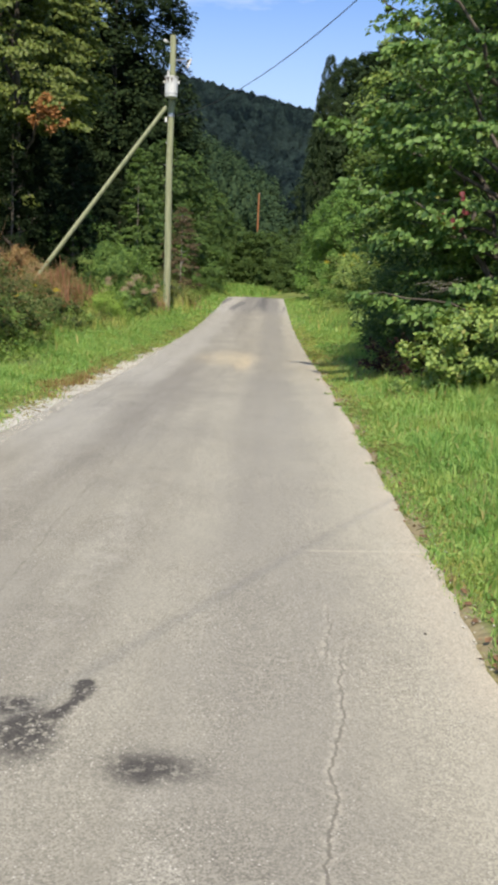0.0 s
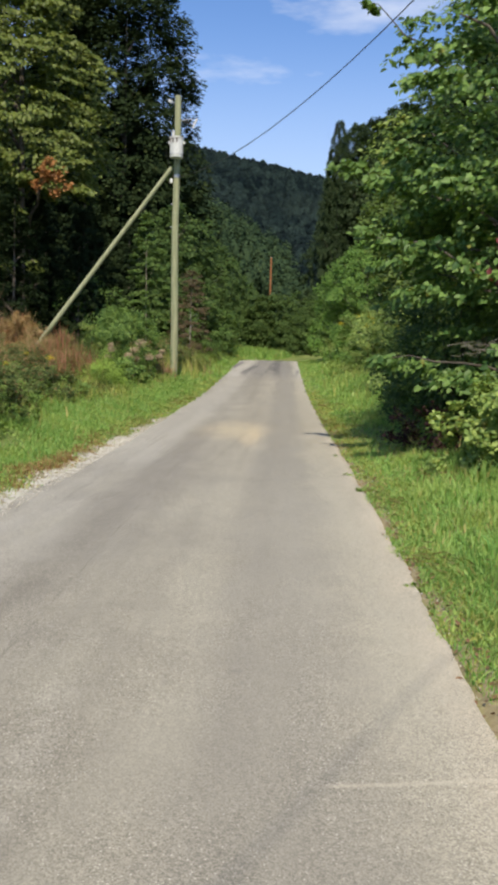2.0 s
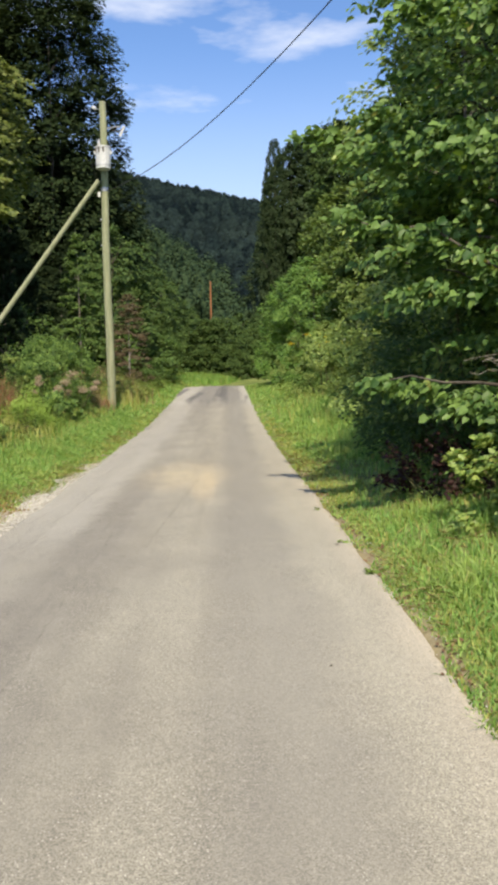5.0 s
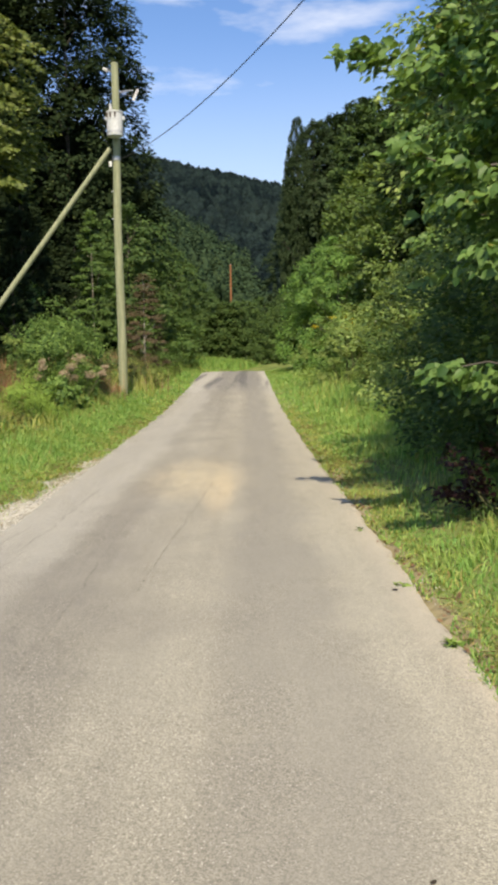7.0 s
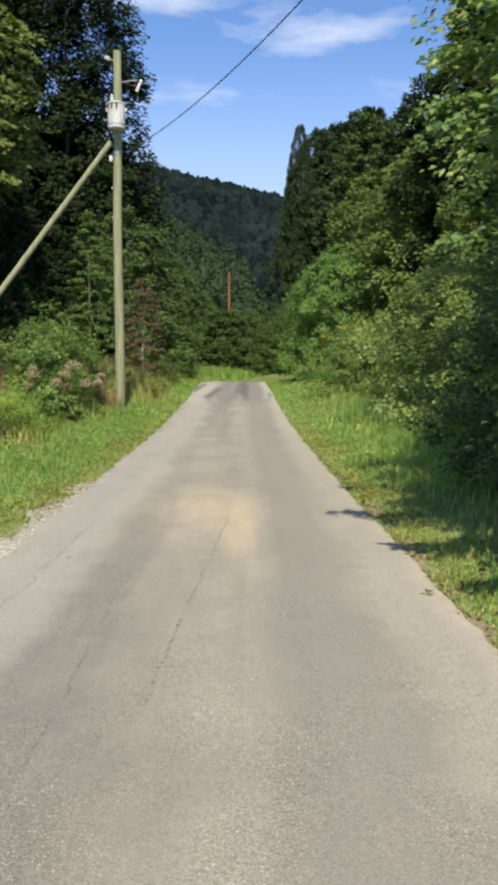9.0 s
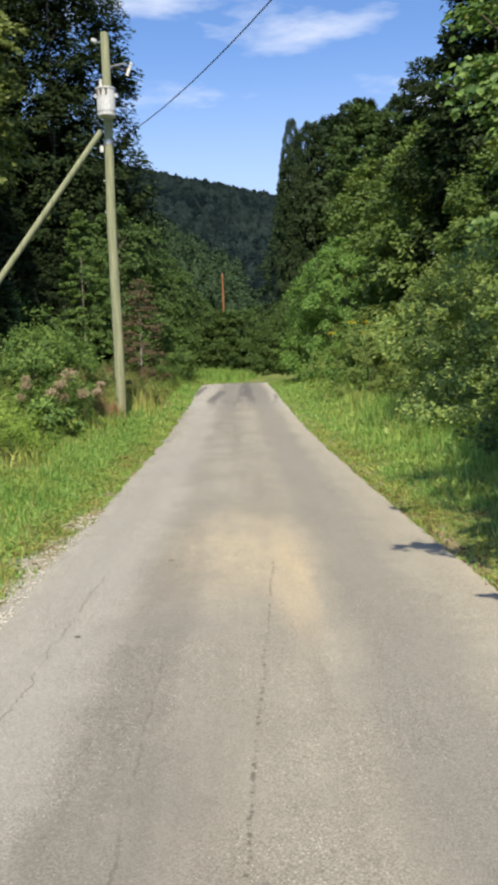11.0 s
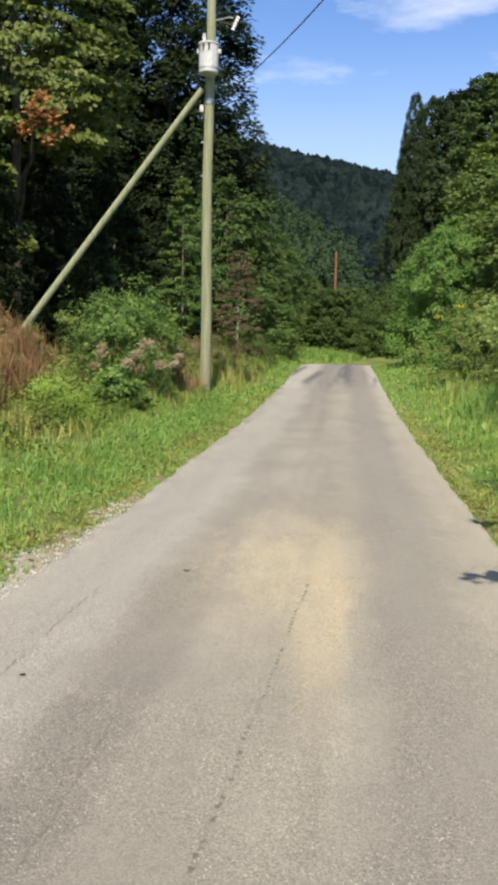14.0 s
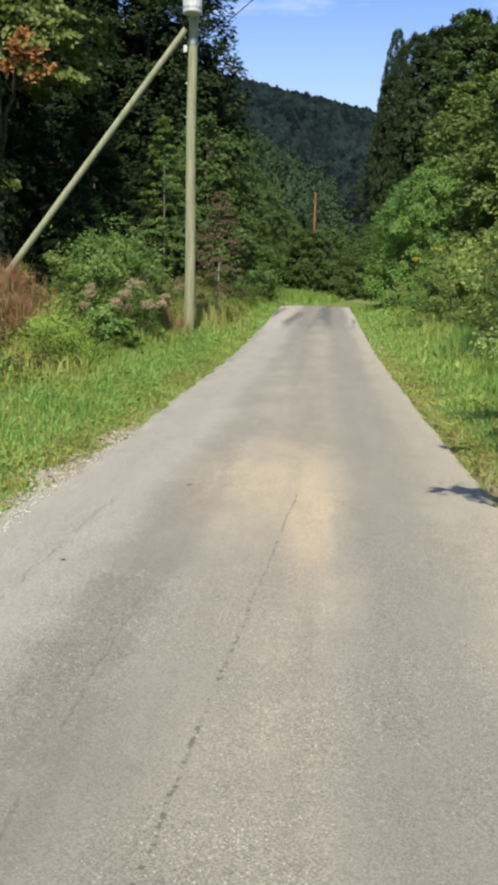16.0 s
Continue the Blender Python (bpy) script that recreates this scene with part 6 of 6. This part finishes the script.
            wheel = part("tyre", bm, M["tyre"], ob, "black rubber tyre")
            bm = bmesh.new()
            bmesh.ops.create_cone(bm, cap_ends=True, segments=20, radius1=0.06, radius2=0.05, depth=0.05, matrix=hub @ Matrix.Translation((0, 0, sx * 0.075)))
            for k in range(5):
                bmesh.ops.create_cube(bm, size=1, matrix=hub @ pose(0, 0, 0, 0, 0, k * 72) @ Matrix.Translation((0.13, 0, sx * 0.07)) @ Matrix.Diagonal((0.19, 0.06, 0.025, 1)))
            ri = [(0.222, 0.09), (0.205, 0.085), (0.20, -0.08), (0.222, -0.085)]
            vs = [[bm.verts.new(hub @ Vector((q * math.cos(k * 2 * math.pi / seg), q * math.sin(k * 2 * math.pi / seg), h))) for q, h in ri] for k in range(seg)]
            for k in range(seg):
                for i in range(3):
                    bm.faces.new((vs[k][i], vs[(k + 1) % seg][i], vs[(k + 1) % seg][i + 1], vs[k][i + 1]))
            part("rim", bm, M["alloy"], wheel, "silver alloy rim", smooth=False)
            bm = bmesh.new()
            bmesh.ops.create_cone(bm, cap_ends=True, segments=24, radius1=0.2, radius2=0.2, depth=0.02, matrix=hub @ Matrix.Translation((0, 0, -sx * 0.03)))
            part("brake_disc", bm, M["black_trim"], wheel, smooth=False)
    bm = bmesh.new()
    bmesh.ops.create_cube(bm, size=1, matrix=Matrix.Translation((0, 0, 0.42)) @ Matrix.Diagonal((1.36, 3.7, 0.4, 1)))
    bmesh.ops.bevel(bm, geom=bm.edges[:], offset=0.05, segments=2, affect="EDGES")
    part("underbody", bm, M["black_trim"], ob, smooth=False)
    bm = bmesh.new()
    bmesh.ops.create_cube(bm, size=1, matrix=Matrix.Translation((0, 2.10, 0.47)) @ Matrix.Diagonal((0.8, 0.09, 0.14, 1)))
    bmesh.ops.bevel(bm, geom=bm.edges[:], offset=0.03, segments=2, affect="EDGES")
    part("grille", bm, M["black_trim"], ob, smooth=False)
    return ob


parked_car()


# ---- small things on and beside the asphalt ----
def litter_leaf(x, y, size, mat, label, seed):
    r = np.random.default_rng(seed)
    pts, tris = SHAPES["spray"]
    co = np.array(pts, float)
    co[:, 2] = 0.2 * np.abs(co[:, 1]) + 0.2 * (co[:, 0] - 0.4) ** 2
    me = fast_mesh("fallen_leaf", co * size, np.array(tris), M[mat])
    ob = tagged(new("fallen_leaf", me), label, "leaf", "fallen leaves")
    ob.matrix_basis = Matrix.LocRotScale((x, y, float(road_z(y)) + 0.032 - 0.01 * abs(x + 0.75)), Euler((0, 0, r.uniform(0, 6))), (1, 1, 1))


for n_, (x, y, sz) in enumerate([(-1.46, 17.43, 0.09), (-1.86, 15.39, 0.05), (-0.19, 14.72, 0.045), (-0.27, 15.12, 0.04), (0.06, 2.42, 0.02), (-0.1, 9.68, 0.04),
                                 (-0.19, 6.03, 0.025), (0.32, 3.0, 0.015), (0.72, 3.6, 0.02), (0.80, 12.3, 0.05), (0.95, 13.2, 0.07), (0.35, 9.1, 0.03), (-1.7, 12.8, 0.04)]):
    litter_leaf(x, y, sz, "dark_leaf", "small dark dead leaf lying on the asphalt", 100 + n_)
for n_, (x, y, sz) in enumerate([(0.93, 21.2, 0.12), (0.98, 18.9, 0.06), (1.02, 15.4, 0.09), (1.06, 9.5, 0.07), (1.12, 8.0, 0.08), (1.1, 6.2, 0.06), (-2.62, 17.5, 0.07), (-2.7, 21.0, 0.08)]):
    litter_leaf(x, y, sz, "dry_leaf", "reddish-brown dead leaf at the road's edge", 130 + n_)


def tuft(x, y, k, h, seed):
    r = np.random.default_rng(seed)
    ob = empty("grass_tuft", (x, y, float(road_z(y)) + 0.012), "small green weed growing through the asphalt edge", "weed", "weeds in the asphalt")
    a = r.uniform(0, 6.28, k)
    P = np.stack([0.05 * np.cos(a) * r.random(k), 0.05 * np.sin(a) * r.random(k), np.zeros(k)], 1)
    N = np.stack([np.cos(a) * 0.6, np.sin(a) * 0.6, np.full(k, 0.7)], 1)
    sp = np.stack([np.cos(a), np.sin(a), np.full(k, 0.8)], 1)
    piece("blade_cluster", leaves("blade_cluster", P, N, h, M["leaf_weed"], "lance", spin=sp, r=r), ob)


for n_, (x, y, k, h) in enumerate([(0.84, 12.43, 40, 0.07), (0.89, 11.2, 70, 0.08), (0.80, 14.3, 24, 0.06), (0.9, 7.4, 30, 0.05)]):
    tuft(x, y, k, h, 150 + n_)


def gravel(y0, y1, side, k, spread, size, label, seed):
    """Loose stones along the edge of the asphalt."""
    r = np.random.default_rng(seed)
    Y = r.uniform(y0, y1, k)
    X = (road_left(Y) - spread * (r.random(k) - 0.35)) if side < 0 else road_right(Y) + spread * (r.random(k) - 0.35)
    Z = np.maximum(land(X, Y), np.where((X > road_left(Y) + 0.05) & (X < road_right(Y) - 0.05), road_z(Y) + 0.006, -9)) + 0.004
    base = np.array([(1, 0, 0), (0, 1, 0), (-1, 0, 0), (0, -1, 0), (0, 0, 0.8), (0, 0, -0.6)], float)
    f = np.array([(0, 1, 4), (1, 2, 4), (2, 3, 4), (3, 0, 4), (1, 0, 5), (2, 1, 5), (3, 2, 5), (0, 3, 5)])
    S = size * r.uniform(0.4, 1.4, (k, 1, 1)) * r.uniform(0.6, 1.2, (k, 6, 1))
    a = r.uniform(0, 6.28, k)
    c, s = np.cos(a)[:, None], np.sin(a)[:, None]
    bx = base[None, :, 0] * c - base[None, :, 1] * s
    by = base[None, :, 0] * s + base[None, :, 1] * c
    co = np.stack([bx, by, np.repeat(base[None, :, 2], k, 0)], -1) * S + np.stack([X, Y, Z], 1)[:, None]
    ff = (np.arange(k)[:, None, None] * 6 + f[None]).reshape(-1, 3)
    return tagged(new("gravel", fast_mesh("gravel", co, ff, M["stone"])), label, "gravel", kind="stuff")


gravel(5.5, 16.5, -1, 3200, 0.5, 0.011, "pale loose gravel along the road's edge", 171)
gravel(11.5, 16, -1, 1800, 0.42, 0.013, "grey loose gravel beside the worn asphalt edge", 174)
gravel(14, 20, -1, 1600, 0.34, 0.012, "grey loose gravel beside the worn asphalt edge", 175)
gravel(14.5, 30, -1, 500, 0.25, 0.011, "loose grey gravel along the road's edge", 172)
gravel(2.5, 22, 1, 450, 0.2, 0.007, "fine grit along the road's edge", 173)


def edge_litter(y0, y1, k, label, seed):
    """Small brown leaves and twigs blown against the edge of the asphalt."""
    r = np.random.default_rng(seed)
    Y = y0 + (y1 - y0) * r.random(k) ** 1.3
    X = road_right(Y) + 0.05 + r.normal(size=k) * 0.06
    Z = np.maximum(land(X, Y), np.where(X < road_right(Y) - 0.03, road_z(Y) - 0.01, -9)) + 0.012
    me = leaves("leaf_litter", np.stack([X, Y, Z], 1), r.normal(size=(k, 3)) * 0.35 + np.array([0, 0, 1.0]), 0.035, M["dry_leaf"], "spray", r=r)
    return tagged(new("leaf_litter", me), label, "leaves", kind="stuff")


edge_litter(2.2, 26, 800, "small brown dead leaves along the asphalt edge", 181)
